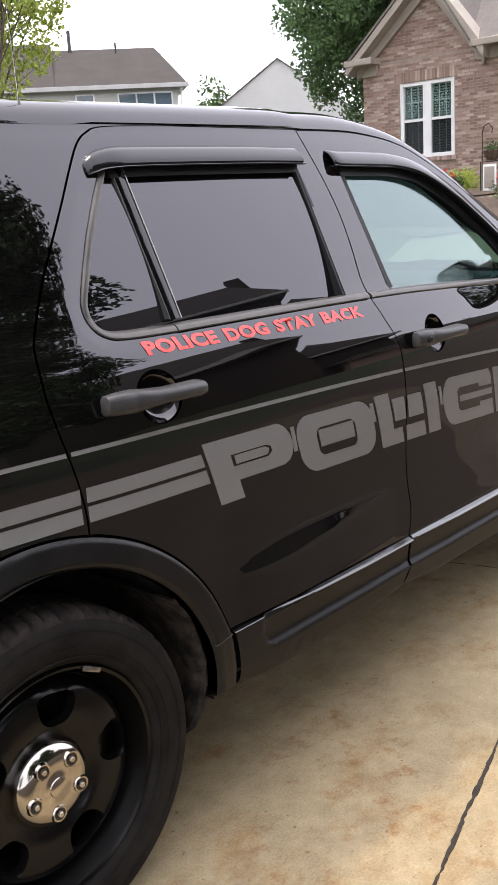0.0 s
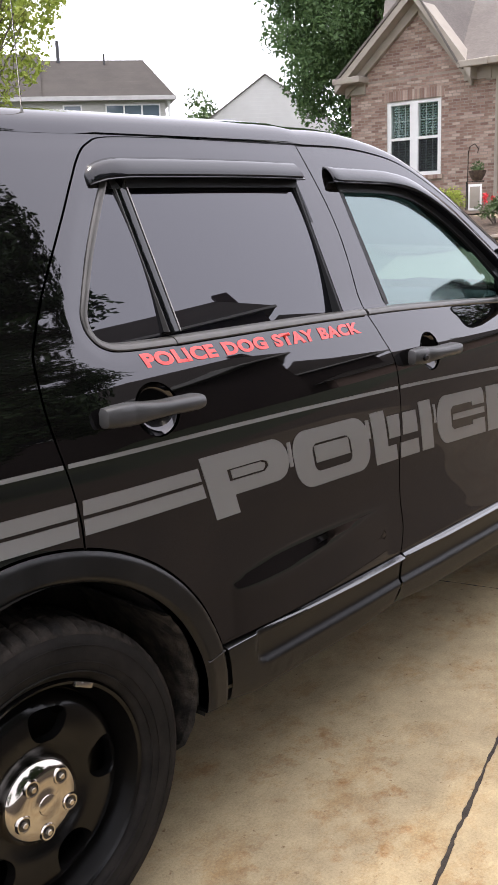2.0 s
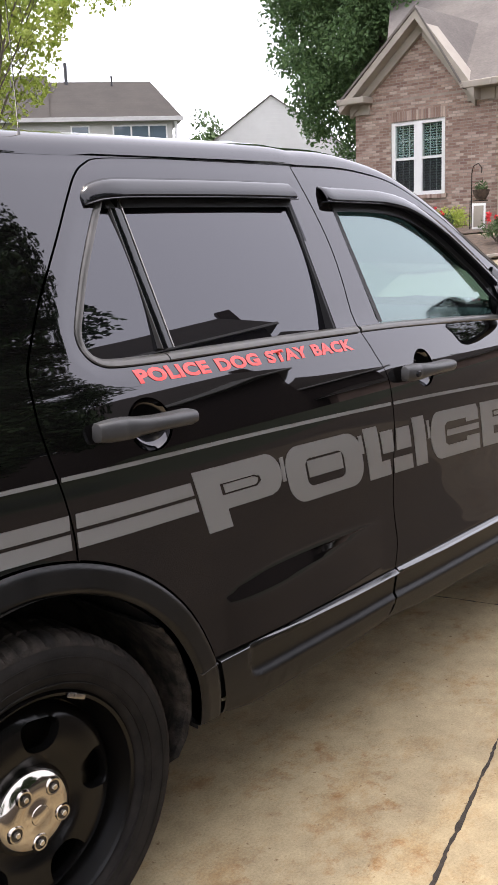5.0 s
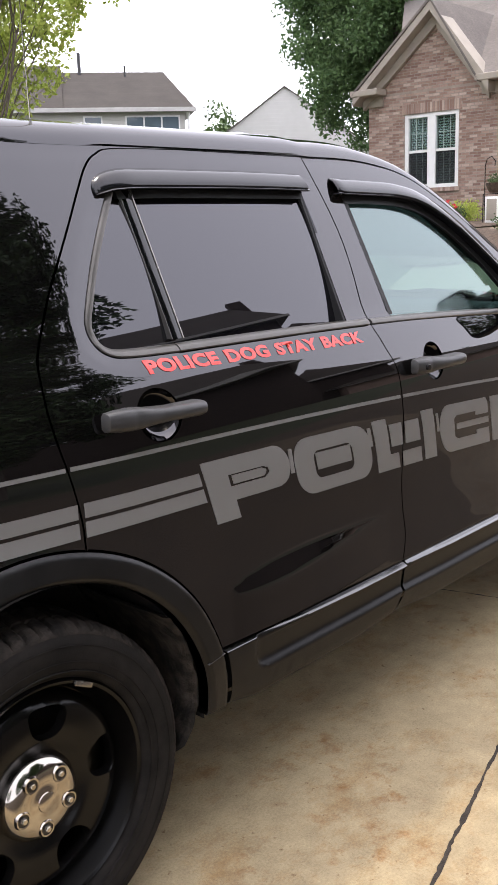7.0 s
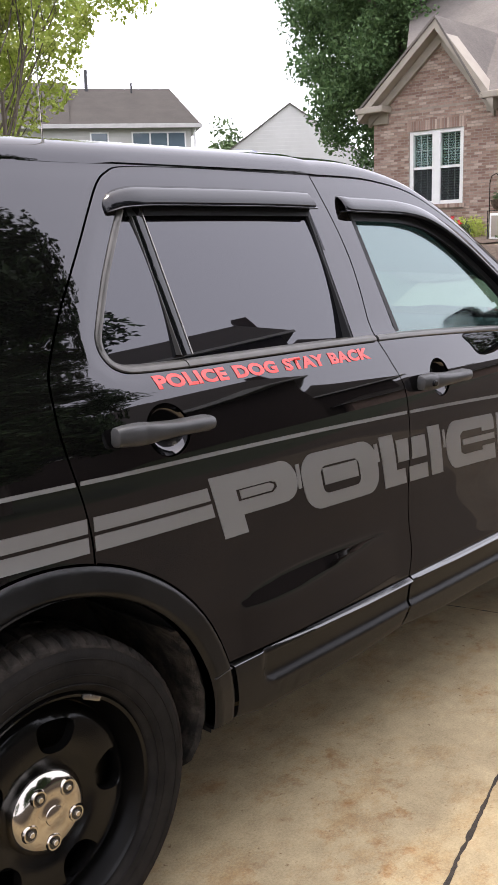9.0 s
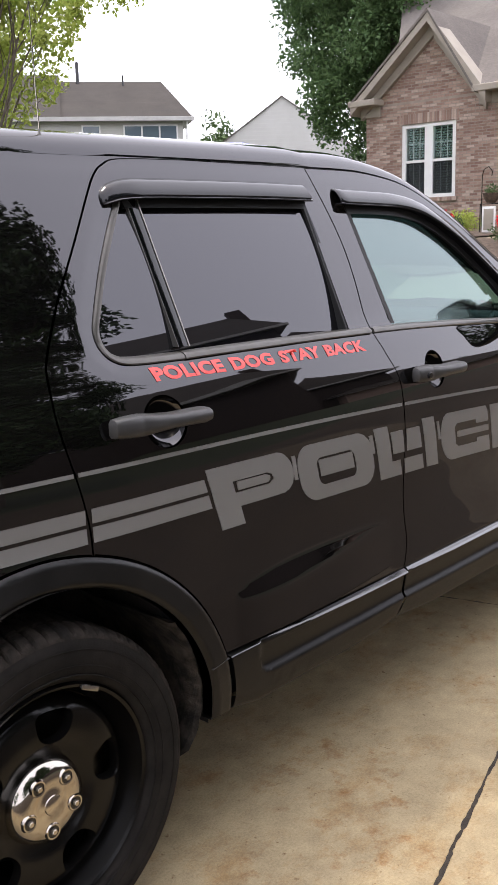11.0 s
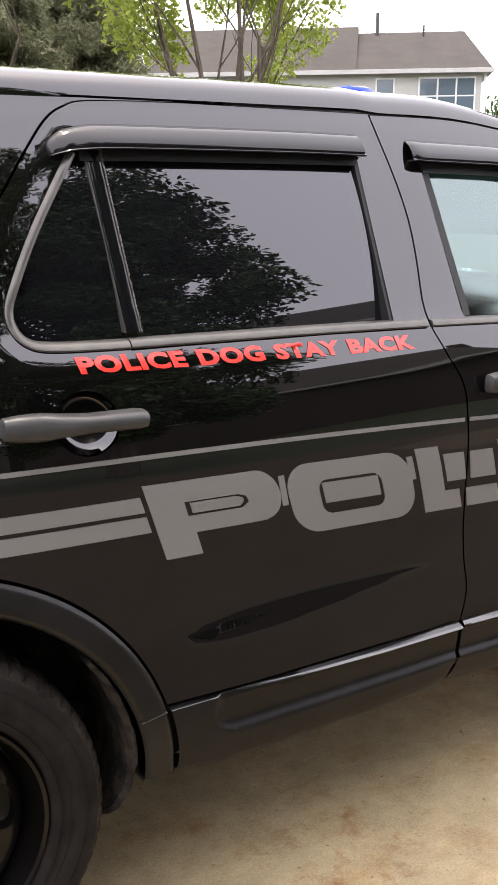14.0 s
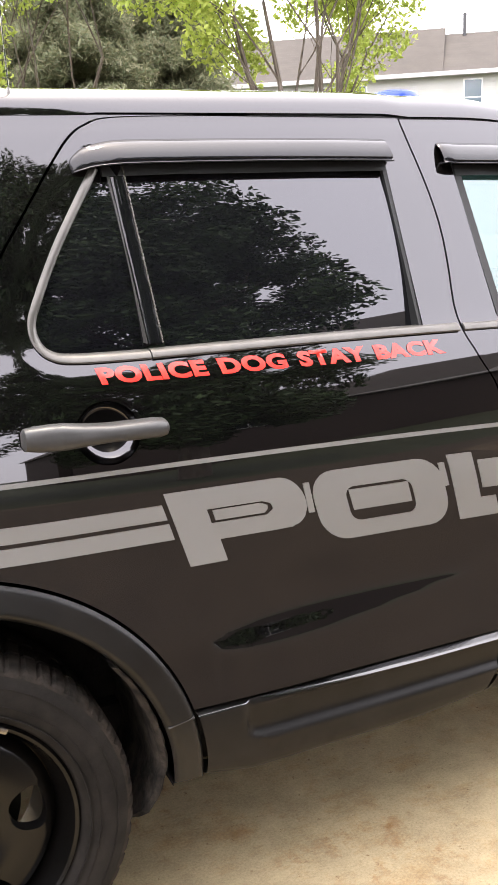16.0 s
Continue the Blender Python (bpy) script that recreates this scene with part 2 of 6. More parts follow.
GUTTER = worn("gutter_paint", (0.36, 0.35, 0.33), (0.44, 0.43, 0.41), 3, 0.6)
ROOF_BROWN = shingle("brown_shingles", (0.030, 0.0245, 0.0195), (0.046, 0.038, 0.031))
ROOF_GREY = shingle("grey_brown_shingles", (0.12, 0.104, 0.094), (0.17, 0.15, 0.134))
SIDING = siding("cream_siding", (0.44, 0.43, 0.40), (0.50, 0.49, 0.46))
SIDING_WHITE = siding("white_siding", (0.48, 0.475, 0.445), (0.54, 0.535, 0.505))


def leaf_material(name, a, b, trans):
    m = material(name, a, 0.55, 0.0, 0.35)
    n = Nodes(m)
    g = n.add("ShaderNodeNewGeometry")
    n.color(n.ramp(g.outputs["Random Per Island"], [(0.0, a), (1.0, b)]))
    if trans:
        thin, both, out = n.add("ShaderNodeBsdfTranslucent"), n.add("ShaderNodeMixShader"), m.node_tree.nodes["Material Output"]
        n.link(n.b.inputs["Base Color"].links[0].from_socket, thin.inputs["Color"])
        both.inputs[0].default_value = trans
        n.link(n.b.outputs[0], both.inputs[1])
        n.link(thin.outputs[0], both.inputs[2])
        n.link(both.outputs[0], out.inputs["Surface"])
    return m


LEAF_DARK = leaf_material("maple_leaves", (0.030, 0.062, 0.022), (0.075, 0.125, 0.045), 0.0)
LEAF_LIGHT = leaf_material("young_leaves", (0.30, 0.38, 0.06), (0.50, 0.56, 0.15), 0.45)
LEAF_MAPLE = leaf_material("green_maple_leaves", (0.060, 0.115, 0.040), (0.135, 0.215, 0.080), 0.25)
LEAF_YELLOW = leaf_material("yellow_flowers", (0.45, 0.30, 0.03), (0.60, 0.42, 0.08), 0.0)
LEAF_MID = leaf_material("shrub_leaves", (0.040, 0.075, 0.025), (0.10, 0.15, 0.05), 0.0)
NEEDLES = leaf_material("pine_needles", (0.12, 0.142, 0.075), (0.23, 0.225, 0.135), 0.3)
BARK = worn("bark", (0.075, 0.058, 0.045), (0.16, 0.135, 0.11), 12, 0.95, bump=0.8, fine=40, stretch=(1, 1, 0.25))
PETAL = worn("red_petals", (0.60, 0.02, 0.03), (0.75, 0.06, 0.07), 20, 0.6)

# ---- building helpers ----
def finish(ob, mat, parent, label):
    ob.data.materials.append(mat)
    if parent is not None:
        ob.parent = parent
    if label:
        ob["label"] = label
    return ob


def part(name, bm, mat, parent=None, label="", smooth=True):
    """Links a bmesh as one mesh object."""
    me = bpy.data.meshes.new(name)
    bm.to_mesh(me)
    bm.free()
    if smooth:
        me.polygons.foreach_set("use_smooth", [True] * len(me.polygons))
        me.set_sharp_from_angle(angle=radians(38))
    return finish(new(name, me), mat, parent, label)


def mesh_part(name, verts, faces, mat, parent=None, label="", normals=None, smooth=True):
    me = bpy.data.meshes.new(name)
    me.from_pydata(verts, [], faces)
    me.update()
    if smooth:
        me.polygons.foreach_set("use_smooth", [True] * len(me.polygons))
    if normals is not None:
        me.normals_split_custom_set_from_vertices(normals)
    elif smooth:
        me.set_sharp_from_angle(angle=radians(38))
    return finish(new(name, me), mat, parent, label)


def thing(name, label, category, at=(0, 0, 0), group="", kind=""):
    ob = new(name)
    ob.location = at
    ob.empty_display_size = 0.1
    return tagged(ob, label, category, group, kind)


def box_bm(x0, y0, z0, x1, y1, z1, bevel=0.0, bm=None):
    bm = bm or bmesh.new()
    made = bmesh.ops.create_cube(bm, size=1.0)["verts"]
    bmesh.ops.scale(bm, vec=(x1 - x0, y1 - y0, z1 - z0), verts=made)
    bmesh.ops.translate(bm, vec=((x0 + x1) / 2, (y0 + y1) / 2, (z0 + z1) / 2), verts=made)
    if bevel:
        edges = list({e for v in made for e in v.link_edges})
        bmesh.ops.bevel(bm, geom=edges, offset=bevel, segments=2, affect="EDGES", profile=0.5)
    return bm


def smooth_line(pts, n=8, closed=False):
    """A Catmull-Rom line through control points."""
    pts = [Vector(p) for p in pts]
    out = []
    last = len(pts) if closed else len(pts) - 1
    for i in range(last):
        if closed:
            a, b, c, d = (pts[(i + k) % len(pts)] for k in (-1, 0, 1, 2))
        else:
            a, b, c, d = pts[max(i - 1, 0)], pts[i], pts[i + 1], pts[min(i + 2, len(pts) - 1)]
        for k in range(n):
            s = k / n
            out.append(0.5 * (2 * b + (c - a) * s + (2 * a - 5 * b + 4 * c - d) * s * s + (3 * b - a - 3 * c + d) * s ** 3))
    if not closed:
        out.append(pts[-1])
    return [tuple(p) for p in out]


def lathe(profile, steps, axis="Y", bm=None):
    """Turns (radius, along) pairs round an axis."""
    bm = bm or bmesh.new()
    rings = []
    for k in range(steps):
        a = 2 * math.pi * k / steps
        if axis == "Y":
            rings.append([bm.verts.new((r * math.cos(a), h, r * math.sin(a))) for r, h in profile])
        else:
            rings.append([bm.verts.new((r * math.cos(a), r * math.sin(a), h)) for r, h in profile])
    for k in range(steps):
        p, q = rings[k], rings[(k + 1) % steps]
        for i in range(len(profile) - 1):
            bm.faces.new((p[i], p[i + 1], q[i + 1], q[i]))
    bmesh.ops.remove_doubles(bm, verts=bm.verts, dist=1e-6)
    bmesh.ops.recalc_face_normals(bm, faces=bm.faces)
    return bm


def tube(points, radii, sides=6, bm=None, cap=True):
    """A tapered tube along points."""
    bm = bm or bmesh.new()
    rings = []
    pts = [Vector(p) for p in points]
    for i, p in enumerate(pts):
        d = (pts[min(i + 1, len(pts) - 1)] - pts[max(i - 1, 0)]).normalized()
        u = d.cross(Vector((0.31, 0.17, 0.93)))
        if u.length < 1e-3:
            u = d.cross(Vector((1, 0, 0)))
        u.normalize()
        v = d.cross(u)
        r = radii[i] if isinstance(radii, (list, tuple)) else radii
        rings.append([bm.verts.new(p + r * (math.cos(2 * math.pi * k / sides) * u + math.sin(2 * math.pi * k / sides) * v)) for k in range(sides)])
    for a, b in zip(rings, rings[1:]):
        for k in range(sides):
            bm.faces.new((a[k], a[(k + 1) % sides], b[(k + 1) % sides], b[k]))
    if cap:
        bm.faces.new(rings[0][::-1])
        bm.faces.new(rings[-1])
    return bm


# ---- the car's side surface: y as a function of length x and height z ----
PROFILE = [(.15, .070), (.22, .040), (.30, .016), (.40, -.003), (.53, -.0145), (.60, -.0112), (.66, -.0100), (.75, -.011), (.84, -.018), (.95, -.024), (1.0, -.022), (1.04, -.018), (1.08, -.012),
           (1.12, -.003), (1.16, .009), (1.19, .019), (1.21, .027), (1.23, .037), (1.27, .060), (1.35, .092), (1.45, .135), (1.55, .181), (1.62, .217), (1.68, .252), (1.72, .283), (1.745, .33), (1.76, .40)]
PZ, PY = np.array(PROFILE).T
PM = np.gradient(PY, PZ)
MID = 0.98                     # the car's middle plane


def profile(z):
    z = min(max(z, PZ[0]), PZ[-1])
    i = min(max(int(np.searchsorted(PZ, z)) - 1, 0), len(PZ) - 2)
    h = PZ[i + 1] - PZ[i]
    s = (z - PZ[i]) / h
    return (1 + 2 * s) * (1 - s) ** 2 * PY[i] + s * (1 - s) ** 2 * h * PM[i] + s * s * (3 - 2 * s) * PY[i + 1] + s * s * (s - 1) * h * PM[i + 1]


def bulge(x):
    u = abs(x - 1.4)
    tail = max(0.0, .30 - x)
    return (.03 * u * u if u < 1 else .03 + .06 * (u - 1)) + (.25 * tail * tail if tail < .10 else .0025 + .05 * (tail - .10))


FRAME_LINE = [(.45, 1.615), (.345, 1.465), (.287, 1.365), (.270, 1.32), (.274, 1.287), (.295, 1.264), (.341, 1.254), (.95, 1.252)]
SCOOP = .24                   # slope of the scallop low on the rear door


def plain(x, z):
    """The side without the scallop and the window surround."""
    s = min(1.0, max(0.0, (z - .65) / .3))
    y = profile(z) + bulge(x) * s * s * (3 - 2 * s)
    if x < -0.45:
        y += 0.35 * (x + 0.45) ** 2
    if x > 3.0:
        y += 0.6 * (x - 3.0) ** 2
    return float(y)


def side(x, z):
    y = plain(x, z)
    if .54 < x < 1.20 and .40 < z < .80:
        u = (x - .54) / .66
        ease = math.sin(math.pi * u ** .58) ** .85
        half = .040 * ease ** 1.1 + 1e-5
        mid = .666 + .036 * u
        amp = SCOOP * 2 * half
        q = (mid + half - z) / (2 * half)
        if q >= 1:
            y -= amp
        elif q > 0:
            k = .30
            f = q * q / (2 * k) if q < k else (q - k / 2 if q < 1 - k else 1 - k - (1 - q) ** 2 / (2 * k))
            y -= amp * f / (1 - k)
    if .14 < x < .95 and 1.15 < z < 1.64:
        d = 9.0
        for (ax, az), (bx, bz) in zip(FRAME_LINE, FRAME_LINE[1:]):
            w = min(1.0, max(0.0, ((x - ax) * (bx - ax) + (z - az) * (bz - az)) / ((bx - ax) ** 2 + (bz - az) ** 2)))
            d = min(d, math.hypot(x - ax - w * (bx - ax), z - az - w * (bz - az)))
        fade = min(1.0, max(0.0, (.90 - x) / .45)) * min(1.0, max(0.0, (1.64 - z) / .10))
        d = max(0.0, .047 - d) / .047
        y += .0095 * (d * d / .3 if d < .15 else d - .075) * fade
    return float(y)


def pane(x, z):
    """The side windows: gently curved glass that leans in."""
    d = z - 1.25
    return .077 + .26 * d + .42 * d * d + bulge(x)


def side_normal(x, z, surface=side, h=0.006):
    return Vector(((surface(x + h, z) - surface(x - h, z)) / (2 * h), -1, (surface(x, z + h) - surface(x, z - h)) / (2 * h))).normalized()


def inside(p, loop):
    x, z = p
    hit = False
    for (x0, z0), (x1, z1) in zip(loop, loop[1:] + loop[:1]):
        if (z0 > z) != (z1 > z) and x < (x1 - x0) * (z - z0) / (z1 - z0) + x0:
            hit = not hit
    return hit


def clean(loop, gap=0.004):
    out = []
    for p in loop:
        if not out or math.dist(p, out[-1]) > gap:
            out.append((p[0], p[1]))
    if math.dist(out[0], out[-1]) <= gap:
        out.pop()
    return out


def sheet(name, outline, mat, parent, label="", holes=(), off=0.0, depth=0.014, cell=0.02, far=False, surface=side, edge=0.0025):
    """A panel cut from the side surface: outline and holes in (x, z); off: metres outward of the surface is minus; depth: its edge turned inward."""
    from mathutils.geometry import delaunay_2d_cdt
    loops = [clean(outline)] + [clean(h) for h in holes]
    pts, edges = [], []
    for loop in loops:
        start = len(pts)
        pts += [Vector(p) for p in loop]
        edges += [(start + i, start + (i + 1) % len(loop)) for i in range(len(loop))]
    xs, zs = [p[0] for p in loops[0]], [p[1] for p in loops[0]]
    rim = np.array([tuple(p) for p in pts])
    nx, nz = int((max(xs) - min(xs)) / cell) + 1, int((max(zs) - min(zs)) / cell) + 1
    for i in range(nx + 1):
        for j in range(nz + 1):
            p = (min(xs) + i * cell, min(zs) + j * cell)
            if inside(p, loops[0]) and not any(inside(p, h) for h in loops[1:]) and np.min(np.abs(rim - p).sum(1)) > cell * 0.55:
                pts.append(Vector(p))
    v2, _, f2, *_ = delaunay_2d_cdt(pts, edges, [], 0, 1e-5)
    faces = []
    for f in f2:
        c = (sum(v2[i].x for i in f) / len(f), sum(v2[i].y for i in f) / len(f))
        if inside(c, loops[0]) and not any(inside(c, h) for h in loops[1:]):
            a, b, d = v2[f[0]], v2[f[1]], v2[f[2]]
            faces.append(tuple(f) if (b - a).cross(d - a) > 0 else tuple(reversed(f)))
    verts, normals = [], []
    for v in v2:
        n = side_normal(v.x, v.y, surface, .006 if surface is side else .002)
        verts.append(Vector((v.x, surface(v.x, v.y) + off, v.y)))
        normals.append(n)
    if depth:
        for loop in loops:
            ccw = sum(a[0] * b[1] - b[0] * a[1] for a, b in zip(loop, loop[1:] + loop[:1])) > 0
            if (loop is not loops[0]):
                ccw = not ccw
            base = len(verts)
            for i, p in enumerate(loop):
                a, b = Vector(loop[i - 1]), Vector(loop[(i + 1) % len(loop)])
                t = (b - a).normalized()
                out = Vector((t.y, -t.x)) if ccw else Vector((-t.y, t.x))
                n = side_normal(*p, surface, .006 if surface is side else .002)
                o3 = Vector((out.x, 0, out.y))
                y = surface(*p) + off
                verts += [Vector((p[0], y, p[1])), Vector((p[0], y + edge, p[1])) + o3 * edge * 0.6, Vector((p[0], y + depth, p[1])) + o3 * edge * 0.6]
                normals += [n, (n + 2 * o3).normalized(), o3]
            m = len(loop)
            for i in range(m):
                j = (i + 1) % m
                for k in range(2):
                    q = (base + 3 * i + k, base + 3 * i + k + 1, base + 3 * j + k + 1, base + 3 * j + k)
                    faces.append(q if not ccw else q[::-1])
    if far:
        verts = [Vector((v.x, 2 * MID - v.y, v.z)) for v in verts]
        normals = [Vector((n.x, -n.y, n.z)) for n in normals]
        faces = [f[::-1] for f in faces]
    return mesh_part(name, verts, faces, mat, parent, label, normals)


def ribbon(name, line, section, mat, parent, label="", far=False):
    """A moulding along a line in (x, z): section is (across, off) pairs, across measured to the left of travel."""
    verts, faces = [], []
    line = clean(line, 0.002)
    m = len(section)
    for i, p in enumerate(line):
        a, b = Vector(line[max(i - 1, 0)]), Vector(line[min(i + 1, len(line) - 1)])
        t = (b - a).normalized()
        nrm = Vector((-t.y, t.x))
        for w, off in section:
            x, z = p[0] + nrm.x * w, p[1] + nrm.y * w
            verts.append(Vector((x, side(x, z) + off, z)))
    for i in range(len(line) - 1):
        for k in range(m - 1):
            faces.append((i * m + k, i * m + k + 1, (i + 1) * m + k + 1, (i + 1) * m + k))
    faces.append(tuple(range(m)))
    faces.append(tuple(range((len(line) - 1) * m, len(line) * m))[::-1])
    if far:
        verts = [Vector((v.x, 2 * MID - v.y, v.z)) for v in verts]
    bm = bmesh.new()
    vs = [bm.verts.new(v) for v in verts]
    for f in faces:
        bm.faces.new([vs[i] for i in f])
    bmesh.ops.recalc_face_normals(bm, faces=bm.faces)
    return part(name, bm, mat, parent, label)


def arc(cx, cz, r, a0, a1, n=40):
    return [(cx + r * math.cos(radians(a0 + (a1 - a0) * k / n)), cz + r * math.sin(radians(a0 + (a1 - a0) * k / n))) for k in range(n + 1)]


def drop(x):
    """The body's lines sink slightly towards the front."""
    return -0.022 * max(0.0, x - 0.4) ** 2 if x < 2.2 else -0.0713 - 0.06 * (x - 2.2)

# ---- the car ----
car = thing("police_suv", "glossy black police sport utility vehicle parked on the concrete driveway", "car")
AX, AZ, R_OUT, R_IN = 0.02, 0.395, 0.488, 0.427     # rear wheel arch
FX = 2.92                                            # front wheel
SILL = 0.533

B_SEAM = smooth_line([(1.163, 1.69), (1.166, 1.647), (1.191, 1.458), (1.180, 1.262), (1.206, 1.183), (1.245, 1.107), (1.252, 1.019), (1.256, .856), (1.271, .70), (1.286, .606), (1.268, SILL)], 6)
Q_SEAM = smooth_line([(.144, .868), (.144, .924), (.133, .992), (.123, 1.04), (.111, 1.10), (.106, 1.166), (.115, 1.24), (.142, 1.295), (.188, 1.374), (.242, 1.449), (.301, 1.527), (.355, 1.597),
                      (.402, 1.651), (.441, 1.677), (.500, 1.692), (.70, 1.696)], 6)
F_SEAM = smooth_line([(2.20, 1.318), (2.29, 1.23), (2.322, 1.164), (2.351, 1.014), (2.355, .818), (2.316, .627), (2.272, SILL - .01)], 6)
TOP_SEAM = smooth_line([(1.163, 1.69), (1.379, 1.688), (1.515, 1.675), (1.625, 1.654), (1.727, 1.613), (1.881, 1.524), (2.04, 1.415), (2.20, 1.318)], 6)
REAR_WINDOW = smooth_line([(.45, 1.615), (.345, 1.465), (.287, 1.365), (.268, 1.32), (.272, 1.285), (.295, 1.262), (.341, 1.252), (.473, 1.249), (.78, 1.249)], 6) + [(1.086, 1.247), (1.093, 1.615)]
FRONT_WINDOW = [(1.262, 1.612), (1.287, 1.25)] + smooth_line([(1.30, 1.2445), (1.65, 1.230), (1.96, 1.212), (2.03, 1.214), (2.045, 1.245), (2.02, 1.32), (1.95, 1.392), (1.80, 1.515), (1.66, 1.592), (1.55, 1.608), (1.40, 1.612)], 6)
G = 0.0022


def shift(line, dx, dz=0.0):
    return [(x + dx, z + dz) for x, z in line]


def lip_surface(cx):
    def surface(x, z):
        q = (math.hypot(x - cx, z - AZ) - R_IN) / (R_OUT - R_IN)
        y = side(x, max(z, .30)) - .013
        if q > .80:
            y += .010 * (1 - math.sqrt(max(0.0, 1 - min(1.0, (q - .80) / .21) ** 2)))
        if q < .25:
            y += .012 * ((.25 - q) / .25) ** 2
        return y
    return surface


CLAD_Z = [.352, .356, .362, .372, .392, .414, .426, .432, .438, .444, .450, .456, .462, .468, .474, .482, .493, .503, .511, .5135, .516, .5185, .521, .5235, .526, .528, .5295, .531]
CLAD_Y = [.016, .006, .0, -.004, -.006, -.007, -.0078, -.0083, -.0065, -.0010, .0045, .0070, .0076, .0076, .0073, .0066, .0055, .0043, .0036, .0034, .0034, .0036, .0040, .0045, .005, .0055, .006, .0075]
LIP_Y = [0] * 19 + [-.003, -.0095, -.0145, -.0160, -.0138, -.0090, -.0045, -.0015, 0]     # bright upper lip of the scoop
FLAT_Y = [.016, .006, .001, -.002, -.004] + [-.005] * 20 + [-.0045, -.003, -.0005]


def cladding(left, right, rear_end, front_end, low, far):
    """Lower cladding: rows of fixed height, with a long scoop between rear_end and front_end."""
    bm = bmesh.new()
    rows = []
    n = 80
    for z0, scoop, lip, flat in zip(CLAD_Z, CLAD_Y, LIP_Y, FLAT_Y):
        row = []
        xl, xr = left(z0), right(z0)
        for k in range(n + 1):
            w = k / n
            x = xl + (xr - xl) * w
            z = z0 + (low(x) * max(0.0, (.46 - z0) / .11))
            round_end = .034 * max(0.0, (.480 - z0) / .045) ** 2
            a = min(1.0, max(0.0, (x - rear_end - round_end) / .014)) * min(1.0, max(0.0, (front_end - x) / .03))
            a = a * a * (3 - 2 * a)
            y = plain(x, z) - .008 + a * (scoop + lip * min(1.0, max(0.0, (x - rear_end) / .42))) + (1 - a) * flat
            row.append(bm.verts.new((x, 2 * MID - y if far else y, z)))
        rows.append(row)
    for a, b in zip(rows, rows[1:]):
        for k in range(n):
            bm.faces.new((a[k], a[k + 1], b[k + 1], b[k]))
    for edge_row, dy in ((rows[0], .05), (rows[-1], .02)):
        back = [bm.verts.new((v.co.x, v.co.y - dy if far else v.co.y + dy, v.co.z)) for v in edge_row]
        for k in range(n):
            bm.faces.new((edge_row[k], edge_row[k + 1], back[k + 1], back[k]))
    bmesh.ops.recalc_face_normals(bm, faces=bm.faces)
    for f in bm.faces:
        if .5185 < f.calc_center_median().z < .530 and abs(f.normal.z) > .45:
            f.material_index = 1
    me_ob = part("sill_cladding", bm, CLADDING, car, "matt black lower cladding with a long scoop")
    me_ob.data.materials.append(LIP_GLOSS)
    return me_ob


